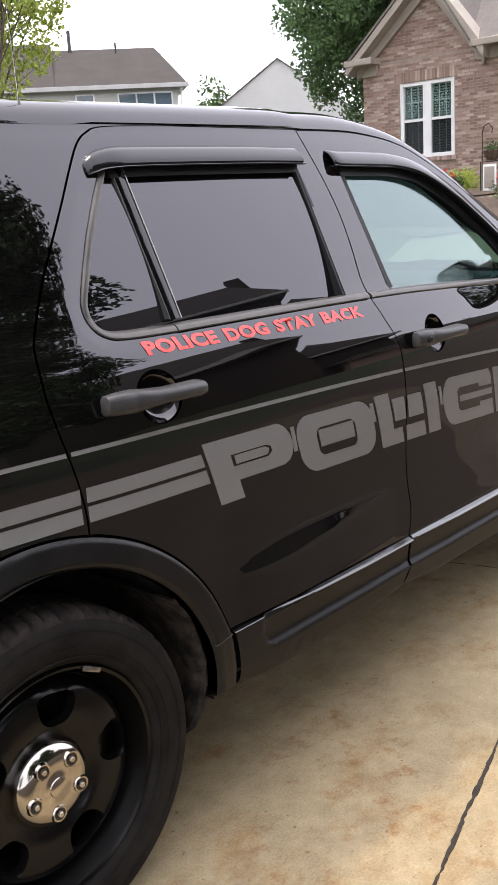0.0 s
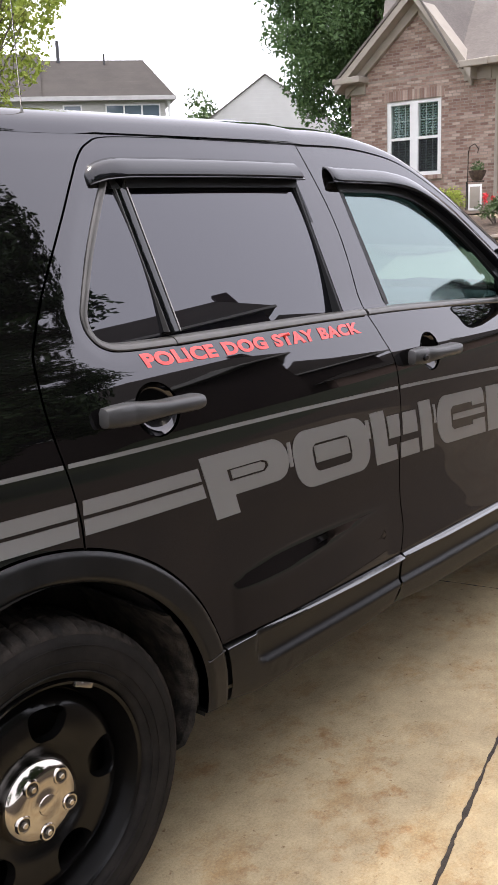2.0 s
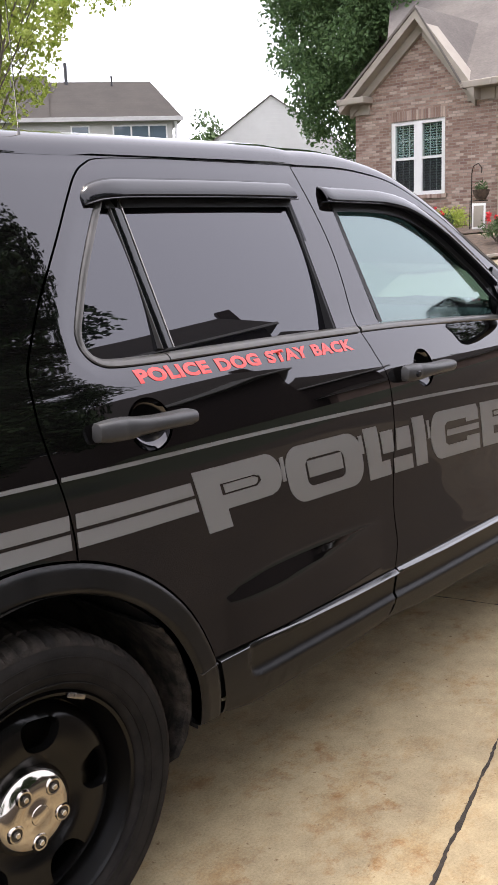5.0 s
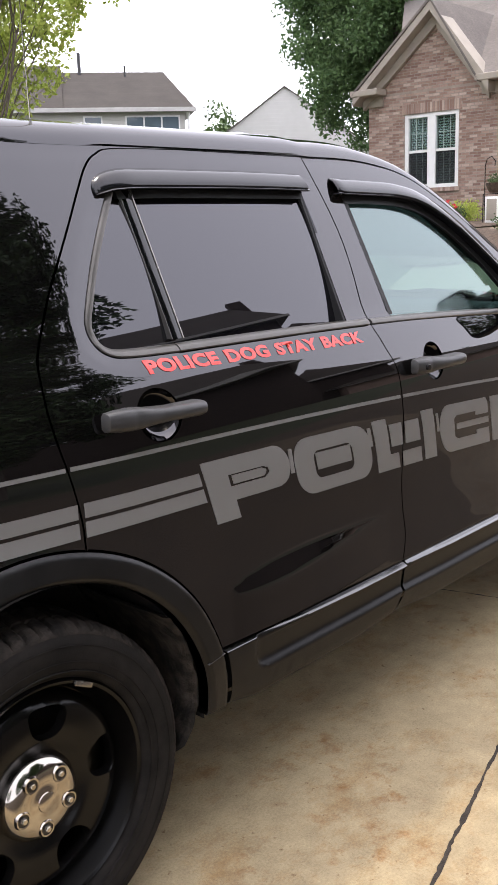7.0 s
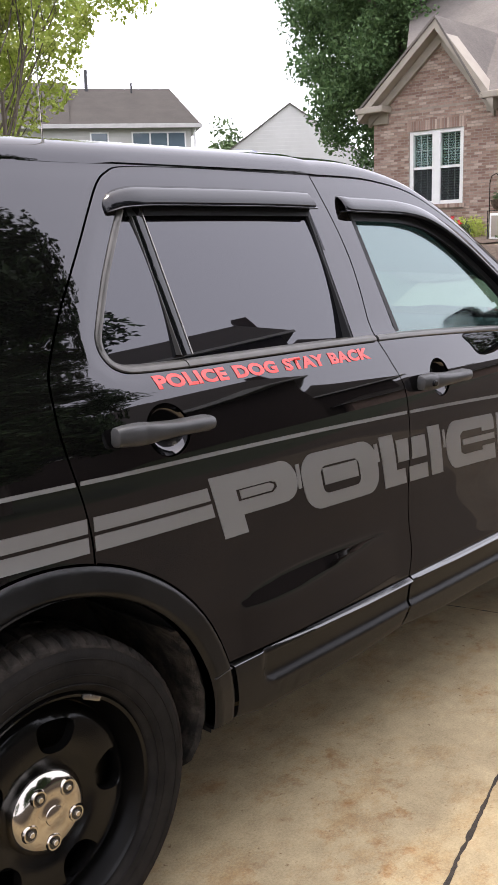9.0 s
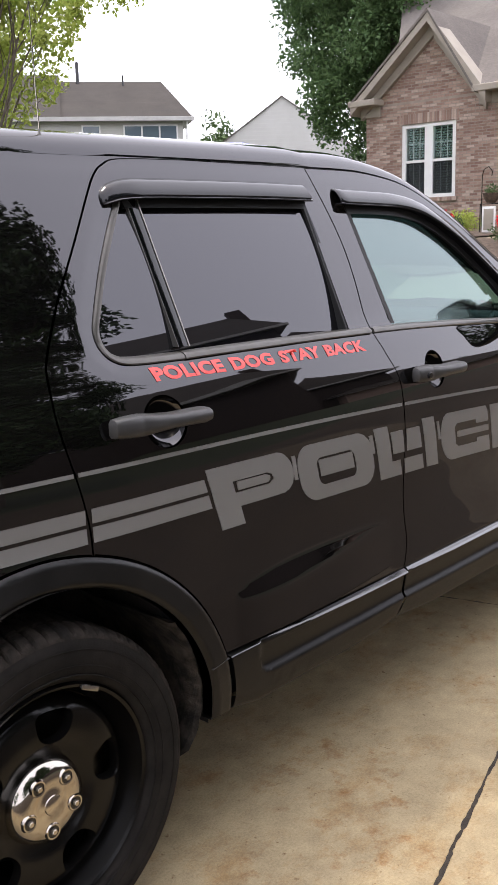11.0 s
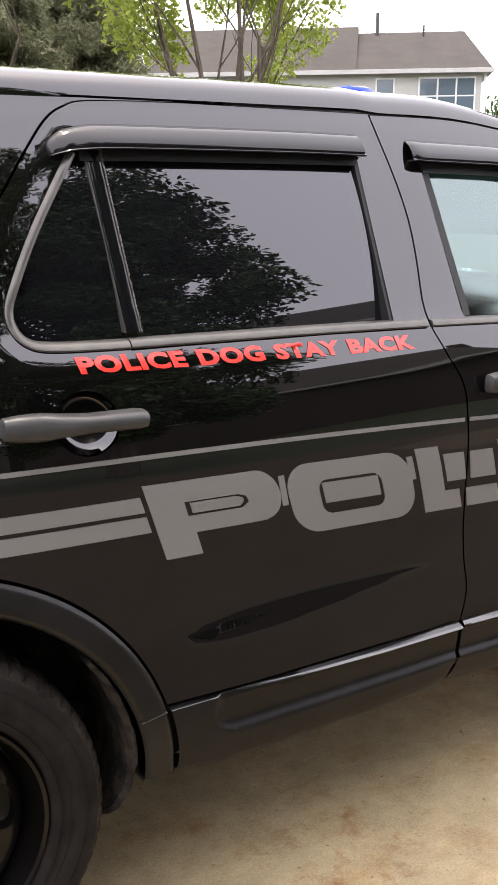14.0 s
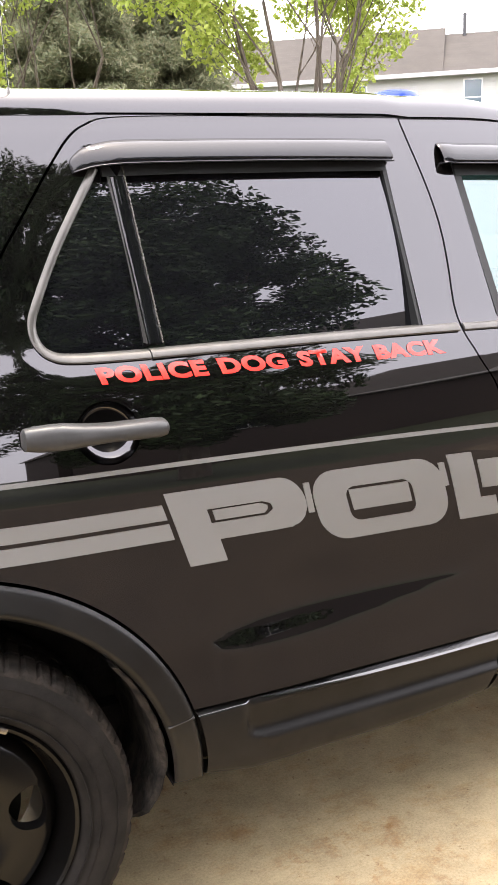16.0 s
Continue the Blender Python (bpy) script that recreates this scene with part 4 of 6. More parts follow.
            bm.faces.new((ra[k], ra[j], rb[j], rb[k]))
            bm.faces.new((rb[k], rb[j], rc[j], rc[k]))
    bmesh.ops.remove_doubles(bm, verts=bm.verts, dist=2e-5)
    bmesh.ops.recalc_face_normals(bm, faces=bm.faces)
    bmesh.ops.scale(bm, vec=(1.08, 1, 1.08), verts=bm.verts)
    part("wheel_disc", bm, WHEEL, hub, "black steel wheel disc with five oval holes")
    part("brake_drum", lathe([(0, .10), (.15, .10), (.165, .11), (.165, .16)], 32), LINER, hub)
    seat_cap = pose(0, .012, 0) @ Matrix.Diagonal((.94, 1, .94, 1))
    pieces = [("hub_cap", [(0, -.020), (.020, -.020), (.030, -.017), (.046, -.016), (.060, -.017), (.078, -.013), (.092, -.003), (.099, .010), (.100, .018)], CHROME, 64, 0, 0), ("cap_boss", [(0, -.024), (.014, -.0235), (.022, -.021), (.026, -.015)], CHROME, 28, 0, 0)]
    for k in range(5):
        a = radians(50 + 72 * k)
        lx, lz = .064 * math.cos(a), .064 * math.sin(a)
        pieces += [("lug_collar", [(.013, -.013), (.0145, -.019), (.018, -.0195), (.021, -.014)], CHROME, 20, lx, lz), ("lug_recess", [(0, -.0175), (.0135, -.0175)], TRIM_BLACK, 16, lx, lz), ("lug_nut", [(0, -.025), (.006, -.025), (.0075, -.0235), (.0085, -.012)], CHROME, 6, lx, lz)]
    for nm, prof, m, sd, lx, lz in pieces:
        b2 = lathe(prof, sd)
        bmesh.ops.transform(b2, matrix=seat_cap @ pose(lx, 0, lz), verts=b2.verts)
        part(nm, b2, m, hub, "chrome hub cap" if nm == "hub_cap" else "")
    return hub


wheel(0.0, False)
wheel(FX, False)
wheel(0.0, True)
wheel(FX, True)
bm = bmesh.new()
rows = []
for k in range(25):
    v = k / 24
    z = .66 - .385 * v
    x = AX + math.sqrt(max(0.0, (R_IN - .006) ** 2 - (z - AZ) ** 2)) - .004 - .055 * max(0.0, (v - .66) / .34) ** 1.6
    y0 = .004 + .030 * v + .010 * noise.noise((v * 9, 0, 3)) + .05 * max(0.0, (v - .90) / .10) ** 2
    y1 = .34 - .06 * max(0.0, (v - .8) / .2) ** 2
    rows.append([bm.verts.new((x + dx + .007 * noise.noise((v * 9, w * 5, 1)), y0 + (y1 - y0) * w, z + .006 * noise.noise((w * 14, v, 4)))) for w, dx in ((0, .003), (.03, -.005), (.12, -.008), (.35, -.006), (.7, -.005), (1, 0), (1, .007), (.7, .006), (.03, .008), (0, .006))])
for a, b in zip(rows, rows[1:]):
    for k in range(10):
        bm.faces.new((a[k], a[(k + 1) % 10], b[(k + 1) % 10], b[k]))
bm.faces.new(rows[0])
bm.faces.new(rows[-1][::-1])
bmesh.ops.recalc_face_normals(bm, faces=bm.faces)
part("mud_flap", bm, FLAP, car, "dusty black rubber mud flap")

# door mirror
mirror = new("door_mirror")
mirror.parent = car
mirror["label"] = "black door mirror with convex glass"
bm = bmesh.new()
rows = []
MX, MY, MZ = 2.01, -.083, 1.266
for u, s in ((0, .95), (.02, 1.0), (.06, .97), (.10, .84), (.125, .60), (.135, .2)):
    rows.append([bm.verts.new((MX + u, MY + s * .075 * math.copysign(abs(math.cos(a)) ** .45, math.cos(a)), MZ + s * .082 * math.copysign(abs(math.sin(a)) ** .5, math.sin(a)))) for a in [2 * math.pi * (k + .5) / 32 for k in range(32)]])
for a, b in zip(rows, rows[1:]):
    for k in range(32):
        bm.faces.new((a[k], b[k], b[(k + 1) % 32], a[(k + 1) % 32]))
bm.faces.new(rows[-1])
bmesh.ops.recalc_face_normals(bm, faces=bm.faces)
part("mirror_shell", bm, PLASTIC, mirror)


def mirror_glass(name, cy, cz, w, h, x, mat):
    bm = bmesh.new()
    loop = [bm.verts.new((x, cy + w * math.copysign(abs(math.cos(a)) ** .4, math.cos(a)), cz + h * math.copysign(abs(math.sin(a)) ** .4, math.sin(a)))) for a in [2 * math.pi * (k + .5) / 32 for k in range(32)]]
    f = bm.faces.new(loop)
    ext = bmesh.ops.extrude_face_region(bm, geom=[f])["geom"]
    bmesh.ops.translate(bm, vec=(-.004, 0, 0), verts=[v for v in ext if isinstance(v, bmesh.types.BMVert)])
    bmesh.ops.recalc_face_normals(bm, faces=bm.faces)
    return part(name, bm, mat, mirror)


mirror_glass("mirror_bezel", MY, MZ, .069, .076, MX + .004, TRIM_BLACK)
mirror_glass("mirror_glass", MY, MZ, .061, .066, MX - .001, MIRROR)
mirror_glass("blind_spot_mirror", MY - .030, MZ + .036, .024, .025, MX - .006, MIRROR)
bm = tube([(2.10, side(2.06, 1.25) + .03, 1.25), (2.09, .02, 1.255), (2.08, -.05, 1.27), (2.075, -.09, 1.285)], [.055, .040, .034, .034], 12)
part("mirror_arm", bm, PLASTIC, mirror)
sheet("mirror_sail", [(1.99, 1.212), (2.16, 1.205), (2.19, 1.30), (2.08, 1.365), (2.035, 1.33), (2.045, 1.25)], PLASTIC, mirror, "", off=-.010)

# roof beacon and aerial
beacon = new("roof_beacon")
beacon.parent = car
part("lens", lathe([(.0, .055), (.045, .054), (.066, .048), (.074, .036), (.076, .008)], 40, "Z"), BLUE, beacon, "blue beacon lens")
part("base", lathe([(.0, .012), (.080, .012), (.082, .006), (.080, -.012)], 40, "Z"), TRIM_BLACK, beacon)
beacon.location = (1.615, .94, 1.780)
aerial = new("aerial")
aerial.parent = car
part("mount", lathe([(0, .020), (.002, .018), (.004, .007), (.009, .002), (.010, -.01)], 20, "Z"), SATIN, aerial)
part("whip", tube([(0, 0, .02), (-.004, 0, .25), (-.010, .002, .55), (-.018, .004, .80)], [.0016, .0013, .0011, .0009], 6), CHROME, aerial)
aerial.location = (.312, side(.312, 1.6965) + .033, 1.731)

# ---- stripes and lettering, thin vinyl on the doors ----
def vinyl(name, loop, mat, parent, label="", holes=(), cell=.04):
    loop = [(x, z + drop(x)) for x, z in loop]
    holes = [[(x, z + drop(x)) for x, z in h] for h in holes]
    return sheet(name, loop, mat, parent, label, holes, off=-.0008, depth=.0008, cell=.02, edge=.0002)


def dense(a, b, n=10):
    return [(a[0] + (b[0] - a[0]) * k / n, a[1] + (b[1] - a[1]) * k / n) for k in range(n)]


def band(name, x0, x1, z0, z1, slant, parent, label=""):
    p = [(x0, z1), (x1, z1), (x1 + slant, z0), (x0, z0)]
    loop = sum((dense(p[i], p[(i + 1) % 4], 12) for i in range(4)), [])
    vinyl(name, loop, VINYL, parent, label)


quarter = bpy.data.objects["quarter_panel"]
fender = bpy.data.objects["front_fender"]
band("pin_stripe", -.9, .118, 1.0385, 1.0475, 0, quarter, "thin grey vinyl stripe")
band("pin_stripe", .129, 1.243, 1.0385, 1.0475, 0, rear_door, "thin grey vinyl stripe")
band("pin_stripe", 1.257, 2.338, 1.0385, 1.0475, 0, front_door, "thin grey vinyl stripe")
for z0, z1 in ((.938, .969), (.897, .930)):
    band("wide_stripe", -.9, .135, z0, z1, 0, quarter, "wide grey vinyl stripe")
    band("wide_stripe", .150, .457 + (.969 - z1) * .30, z0, z1, (z1 - z0) * .30, rear_door, "wide grey vinyl stripe")

SL = -.30         # slant of the letters: x per metre of height, leaning back


def letter(name, loop, parent, holes=()):
    return vinyl(name, loop, VINYL, parent, "large grey vinyl letter", holes, .03)


Z0, Z1 = .837, .990


def lz(x0, pts):
    """Points (u, v) of a letter, v from 0 at its foot to 1 at its head, onto the door."""
    return [(x0 + u + SL * (v - 1) * (Z1 - Z0), Z0 + v * (Z1 - Z0)) for u, v in pts]


def dlz(x0, pts, n=5):
    q = lz(x0, pts)
    return sum((dense(q[i], q[(i + 1) % len(q)], n) for i in range(len(q))), [])


def rounded(w0, w1, v0, v1, r, n=6):
    """A rounded box in (u, v); r: corner size in u, scaled for v."""
    rv = r / (Z1 - Z0)
    out = []
    for cx, cv, a0 in ((w1 - r, v0 + rv, -90), (w1 - r, v1 - rv, 0), (w0 + r, v1 - rv, 90), (w0 + r, v0 + rv, 180)):
        for k in range(n + 1):
            a = radians(a0 + 90 * k / n)
            out.append((cx + r * math.cos(a), cv + rv * math.sin(a)))
    return out


# P
p_out = [(0, 1), (.236, 1)] + [(.236 + .045 * math.sin(radians(a)), .66 + .34 * math.cos(radians(a))) for a in range(10, 180, 14)] + [(.236, .30), (.078, .30), (.078, 0), (.0, 0)]
letter("letter_p", dlz(.461, p_out, 3), rear_door, [dlz(.461, [(.072, .72), (.188, .72), (.204, .68), (.206, .60), (.189, .53), (.072, .53)], 3)])
letter("letter_core", dlz(.461, [(.082, .70), (.183, .70), (.196, .66), (.196, .61), (.185, .56), (.082, .56)], 3), rear_door)
# O
letter("letter_o", lz(.759, rounded(0, .316, 0, 1, .058)), rear_door, [lz(.759, rounded(.074, .234, .24, .74, .022))])
letter("letter_core", dlz(.759, [(.083, .40), (.226, .40), (.226, .70), (.083, .70)], 4), rear_door)
letter("letter_link", dlz(.734, [(.012, .88), (.026, .88), (.020, .46), (.006, .46)], 2), rear_door)
letter("letter_link", dlz(1.064, [(.006, .90), (.022, .90), (.022, .55), (.006, .55)], 2), rear_door)
# L, its foot crossing the gap between the doors
letter("letter_l", dlz(1.096, [(0, 1), (.066, 1), (.066, .30), (.108, .30), (.108, 0), (0, 0)], 4), rear_door)
letter("letter_l_foot", dlz(1.096, [(.128, .30), (.226, .30), (.226, 0), (.124, 0)], 4), front_door)
letter("letter_core", dlz(1.096, [(.076, .87), (.138, .87), (.132, .44), (.076, .44)], 4), rear_door)
letter("letter_core", dlz(1.096, [(.156, .87), (.226, .87), (.226, .44), (.146, .44)], 4), front_door)
# I, C, E
letter("letter_i", dlz(1.340, [(0, 1), (.066, 1), (.066, 0), (0, 0)], 5), front_door)
c_out = [(.30, 1), (.060, 1)] + [(.06 - .06 * math.sin(radians(a)), .5 + .5 * math.cos(radians(a))) for a in range(15, 180, 15)] + [(.060, 0), (.31, 0), (.31, .34), (.225, .34), (.225, .25), (.105, .25), (.088, .32), (.088, .68), (.105, .75), (.225, .75), (.225, .66), (.31, .66), (.31, .9)]
letter("letter_c", dlz(1.433, c_out, 2), front_door)
letter("letter_core", dlz(1.433, [(.10, .45), (.31, .45), (.31, .58), (.10, .58)], 4), front_door)
letter("letter_link", dlz(1.412, [(.006, .88), (.020, .88), (.020, .50), (.006, .50)], 2), front_door)
letter("letter_e", dlz(1.762, [(0, 1), (.27, 1), (.27, .78), (.085, .78), (.085, .62), (.27, .62), (.27, .42), (.085, .42), (.085, .24), (.27, .24), (.27, 0), (0, 0)], 3), front_door)
letter("letter_core", dlz(1.762, [(.095, .74), (.36, .74), (.36, .66), (.095, .66)], 4), front_door)
letter("letter_core", dlz(1.762, [(.28, .60), (.36, .60), (.36, .42), (.28, .42)], 4), front_door)
vinyl("badge", smooth_line([(2.165, .985), (2.195, 1.003), (2.225, .985), (2.240, .95), (2.232, .905), (2.212, .888), (2.178, .888), (2.158, .905), (2.150, .95)], 5, True), SATIN, front_door, "grey shield badge")
vinyl("badge_foot", smooth_line([(2.180, .880), (2.212, .880), (2.216, .855), (2.196, .838), (2.176, .855)], 4, True), SATIN, front_door, "grey shield badge")
sheet("badge_disc", [(x, z + drop(x)) for x, z in [(2.195 + .028 * math.cos(a), .945 + .036 * math.sin(a)) for a in [2 * math.pi * k / 24 for k in range(24)]]], VINYL, front_door, "pale centre of the badge", off=-.004, depth=.002, cell=.02, edge=.0004)
band("wide_stripe", 2.262, 2.340, .90, .975, -.02, front_door, "wide grey vinyl stripe")
for z0, z1 in ((.90, .975),):
    band("wide_stripe", 2.372, 3.2, z0, z1, 0, fender, "wide grey vinyl stripe")


# small red words under the window, stamped from the built-in font and laid on the door
def words(text, x0, x1, z0, height, parent, mat, label):
    cu = bpy.data.curves.new("lettering", "FONT")
    cu.body, cu.size, cu.resolution_u, cu.offset = text, 1.0, 3, 0.050
    cu.space_character = 1.08
    cu.space_word = 1.25
    tmp = new("lettering", cu)
    bpy.context.view_layer.update()
    me = bpy.data.meshes.new_from_object(tmp.evaluated_get(bpy.context.evaluated_depsgraph_get()))
    bpy.data.objects.remove(tmp)
    bm = bmesh.new()
    bm.from_mesh(me)
    bmesh.ops.triangulate(bm, faces=bm.faces)
    bmesh.ops.subdivide_edges(bm, edges=[e for e in bm.edges if e.calc_length() > .25], cuts=2)
    ux = [v.co.x for v in bm.verts]
    uz = [v.co.y for v in bm.verts]
    lo, hi, b0, b1 = min(ux), max(ux), min(uz), max(uz)
    for v in bm.verts:
        u, w = (v.co.x - lo) / (hi - lo), (v.co.y - b0) / (b1 - b0)
        x = x0 + u * (x1 - x0) - .25 * (w - 1) * height
        z = z0(u) + w * height
        v.co = (x, side(x, z) - .0015, z)
    bmesh.ops.recalc_face_normals(bm, faces=bm.faces)
    for f in bm.faces:
        if f.normal.y > 0:
            f.normal_flip()
    return part("lettering", bm, mat, parent, label, smooth=False)


words("POLICE DOG STAY BACK", .366, 1.118, lambda u: 1.201 - .010 * u, .030, rear_door, RED_VINYL, "red warning words")
for o in list(rear_door.children):
    if o.name.startswith("lettering"):
        o["writing"] = "POLICE DOG STAY BACK"

# ---- ground ----
def rise(x, y):
    s = min(1.0, max(0.0, (x - 5.0) / 9.5))
    return 1.47 * s * s * (3 - 2 * s)


bm = bmesh.new()
gx = [-600, -200, -80, -40, -20, -12, -8, -5, -3, -1, 1, 3, 5, 6, 7, 8, 9, 10, 11, 12, 13, 14, 15, 17, 20, 30, 50, 100, 250, 600]
gy = [-600, -200, -80, -40, -20, -12, -8, -5, -3, -1, 1, 3, 5, 6, 7, 8, 9, 10, 12, 15, 20, 30, 50, 100, 250, 600]
grid = [[bm.verts.new((x, y, rise(x, y) - .03)) for y in gy] for x in gx]
for i in range(len(gx) - 1):
    for j in range(len(gy) - 1):
        bm.faces.new((grid[i][j], grid[i + 1][j], grid[i + 1][j + 1], grid[i][j + 1]))
tagged(part("ground", bm, GRASS), "mown green lawn ground reaching the horizon", "ground", kind="structure")

# driveway slabs, turned a little against the car
pave = thing("driveway", "pale sandy concrete driveway of cast slabs with dark joints, rust stains", "driveway", kind="structure")
JA = math.atan2(.257, 1.0)
U, V = Vector((math.cos(JA), math.sin(JA), 0)), Vector((-math.sin(JA), math.cos(JA), 0))
ORG = Vector((2.43, -.02, 0))
SX, SY, GAP = 3.05, 3.05, .006


def slab(i, j):
    bm = bmesh.new()
    n = 200
    loop = []
    x0, x1, y0, y1 = i * SX + GAP / 2, (i + 1) * SX - GAP / 2, j * SY + GAP / 2, (j + 1) * SY - GAP / 2
    for (ax, ay), (bx, by) in (((x0, y0), (x1, y0)), ((x1, y0), (x1, y1)), ((x1, y1), (x0, y1)), ((x0, y1), (x0, y0))):
        for k in range(n):
            s = k / n
            w = .0042 * (noise.noise((ax * 7 + (bx - ax) * s * 9, ay * 7 + (by - ay) * s * 9, i + j * 3.1)) + .8 * noise.noise((ax * 31 + (bx - ax) * s * 24, ay * 31 + (by - ay) * s * 24, 2.0)) + 1.1 * noise.noise((ax * 57 + (bx - ax) * s * 85, ay * 57 + (by - ay) * s * 85, 5.0)))
            loop.append(ORG + U * (ax + (bx - ax) * s + (w if ax == bx else 0)) + V * (ay + (by - ay) * s + (w if ay == by else 0)))
    top = [bm.verts.new((p.x, p.y, rise(p.x, p.y))) for p in loop]
    mid = [bm.verts.new((p.x, p.y, rise(p.x, p.y) - .004)) for p in loop]
    low = [bm.verts.new((p.x, p.y, rise(p.x, p.y) - .026)) for p in loop]
    c = sum((v.co for v in top), Vector()) / len(top)
    for v in top:
        d = (c - v.co)
        d.z = 0
        v.co += d.normalized() * .004
    m = len(loop)
    for k in range(m):
        bm.faces.new((mid[k], mid[(k + 1) % m], top[(k + 1) % m], top[k]))
        bm.faces.new((low[k], low[(k + 1) % m], mid[(k + 1) % m], mid[k]))
    bm.faces.new(top)
    bmesh.ops.recalc_face_normals(bm, faces=bm.faces)
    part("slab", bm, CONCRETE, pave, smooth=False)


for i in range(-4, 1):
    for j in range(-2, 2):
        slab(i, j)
bm = bmesh.new()
cs = [ORG + U * a * SX + V * b * SY for a, b in ((-4, -2), (1, -2), (1, 2), (-4, 2))]
bm.faces.new([bm.verts.new((p.x, p.y, -.002)) for p in cs])
part("joint_filler", bm, JOINT, pave)
# dark strip added beside the slabs, out of view, to darken the doors' reflection
bm = bmesh.new()
rows = []
for k in range(53):
    x = -14 + .5 * k
    e = -.89 + .012 * noise.noise((x * 2.3, .7, 0))
    rows.append([bm.verts.new((x, y, rise(x, y) + h)) for y, h in ((e, -.02), (e, .006), (e - .02, .010), (-2.2, .022), (-4.2, .030), (-6.4, .010))])
for a, b in zip(rows, rows[1:]):
    for k in range(5):
        bm.faces.new((a[k], a[k + 1], b[k + 1], b[k]))
bmesh.ops.recalc_face_normals(bm, faces=bm.faces)
tagged(part("asphalt_lane", bm, DARK_GROUND), "unseen brown-grey strip added beside the concrete slabs to darken the doors' reflection", "road", kind="structure")
# the drive goes on up to the house as one strip
bm = bmesh.new()
rows = []
for k in range(30):
    p = ORG + U * (SX + k * .35)
    rows.append([bm.verts.new((q.x, q.y, rise(q.x, q.y) + .002)) for q in (p + V * s for s in (-1.2, -.6, 0, .8, 2.5, 3.6))])
for a, b in zip(rows, rows[1:]):
    for k in range(5):
        bm.faces.new((a[k], b[k], b[k + 1], a[k + 1]))
tagged(part("upper_drive", bm, UPPER), "pale concrete drive rising to the brick house", "driveway", kind="structure")

# ---- brick house ----
HX, HB = 15.6, 1.47       # front wall plane, floor of the wall
house = thing("brick_house", "one-storey brown brick house with beige trim and a grey shingle roof", "house")


def prism(name, loop, x0, x1, mat, parent, label=""):
    """A wall or board: an outline in (y, z), from x0 to x1."""
    bm = bmesh.new()
    a = [bm.verts.new((x0, y, z)) for y, z in loop]
    b = [bm.verts.new((x1, y, z)) for y, z in loop]
    bm.faces.new(a)
    bm.faces.new(b[::-1])
    for k in range(len(loop)):
        j = (k + 1) % len(loop)
        bm.faces.new((a[k], b[k], b[j], a[j]))
    bmesh.ops.recalc_face_normals(bm, faces=bm.faces)
    return part(name, bm, mat, parent, label, smooth=False)


YL, YR, YP, ZE, ZP = 10.06, 6.90, 8.48, 3.98, 5.14      # gable: left and right edge, peak, eaves, peak height
WY0, WY1, WZ0, WZ1 = 8.02, 9.22, 2.15, 3.55            # the twin window
front_wall = prism("wall", [(YL, HB), (WY1, HB), (WY1, ZE), (YL, ZE)], HX, HX + .3, MORTAR, house)
prism("wall", [(WY1, HB), (WY0, HB), (WY0, WZ0), (WY1, WZ0)], HX, HX + .3, MORTAR, house)
prism("wall", [(WY1, WZ1), (WY0, WZ1), (WY0, ZE), (WY1, ZE)], HX, HX + .3, MORTAR, house)
prism("wall", [(WY0, HB), (YR, HB), (YR, ZE), (WY0, ZE)], HX, HX + .3, MORTAR, house)
gable = prism("gable_wall", [(YL, ZE), (7.40, ZE), (YP, ZP)], HX + .002, HX + .3, MORTAR, house)
lintel = prism("lintel", [(WY0 - .06, WZ1), (WY1 + .06, WZ1), (WY1 + .06, WZ1 + .20), (WY0 - .06, WZ1 + .20)], HX - .003, HX + .1, MORTAR, house, "soldier course of bricks")
window_sill = prism("sill", [(WY0 - .05, WZ0 - .08), (WY1 + .05, WZ0 - .08), (WY1 + .05, WZ0), (WY0 - .05, WZ0)], HX - .034, HX + .15, MORTAR, house)
# side wall, recess and porch
side_wall = part("side_wall", box_bm(HX + .004, YR - .004, HB, HX + 1.3, YR + .25, ZE), MORTAR, house, smooth=False)
recess_wall = part("recess_wall", box_bm(HX + 1.3, 6.2, HB, HX + 1.6, YR + .25, ZE), MORTAR, house, smooth=False)
part("porch_post", box_bm(HX + 1.1, 5.98, HB, HX + 1.4, 6.22, ZE, .01), BEIGE, house, smooth=False)
part("porch_beam", box_bm(HX + 1.05, 2.2, 3.55, HX + 1.42, 6.22, ZE + .02, .01), BEIGE, house, smooth=False)
porch_wall = part("porch_wall", box_bm(HX + 2.6, 2.0, HB, HX + 2.8, 6.6, ZE), MORTAR, house, smooth=False)
part("front_door", box_bm(HX + 2.55, 4.9, HB, HX + 2.62, 5.9, HB + 2.05, .01), TRIM_BLACK, house, smooth=False)
part("porch_floor", box_bm(HX + .6, 2.0, HB - .1, HX + 2.8, 6.1, HB + .12, .01), CONCRETE, house, smooth=False)


def rake(y0, z0, y1, z1, w, x0, x1, mat):
    drop_w = w * math.hypot(y1 - y0, z1 - z0) / abs(y1 - y0)
    return prism("rake_board", [(y0, z0), (y1, z1), (y1, z1 - drop_w), (y0, z0 - drop_w)], x0, x1, mat, house, "beige painted rake board")


for y0 in (10.24, 7.26):
    rake(y0, ZE - .02, YP, ZP + .34, .12, HX - .32, HX + .1, BEIGE)
    rake(y0 + (-.10 if y0 > YP else .10), ZE + .0, YP, ZP + .22, .20, HX - .09, HX + .02, BEIGE)
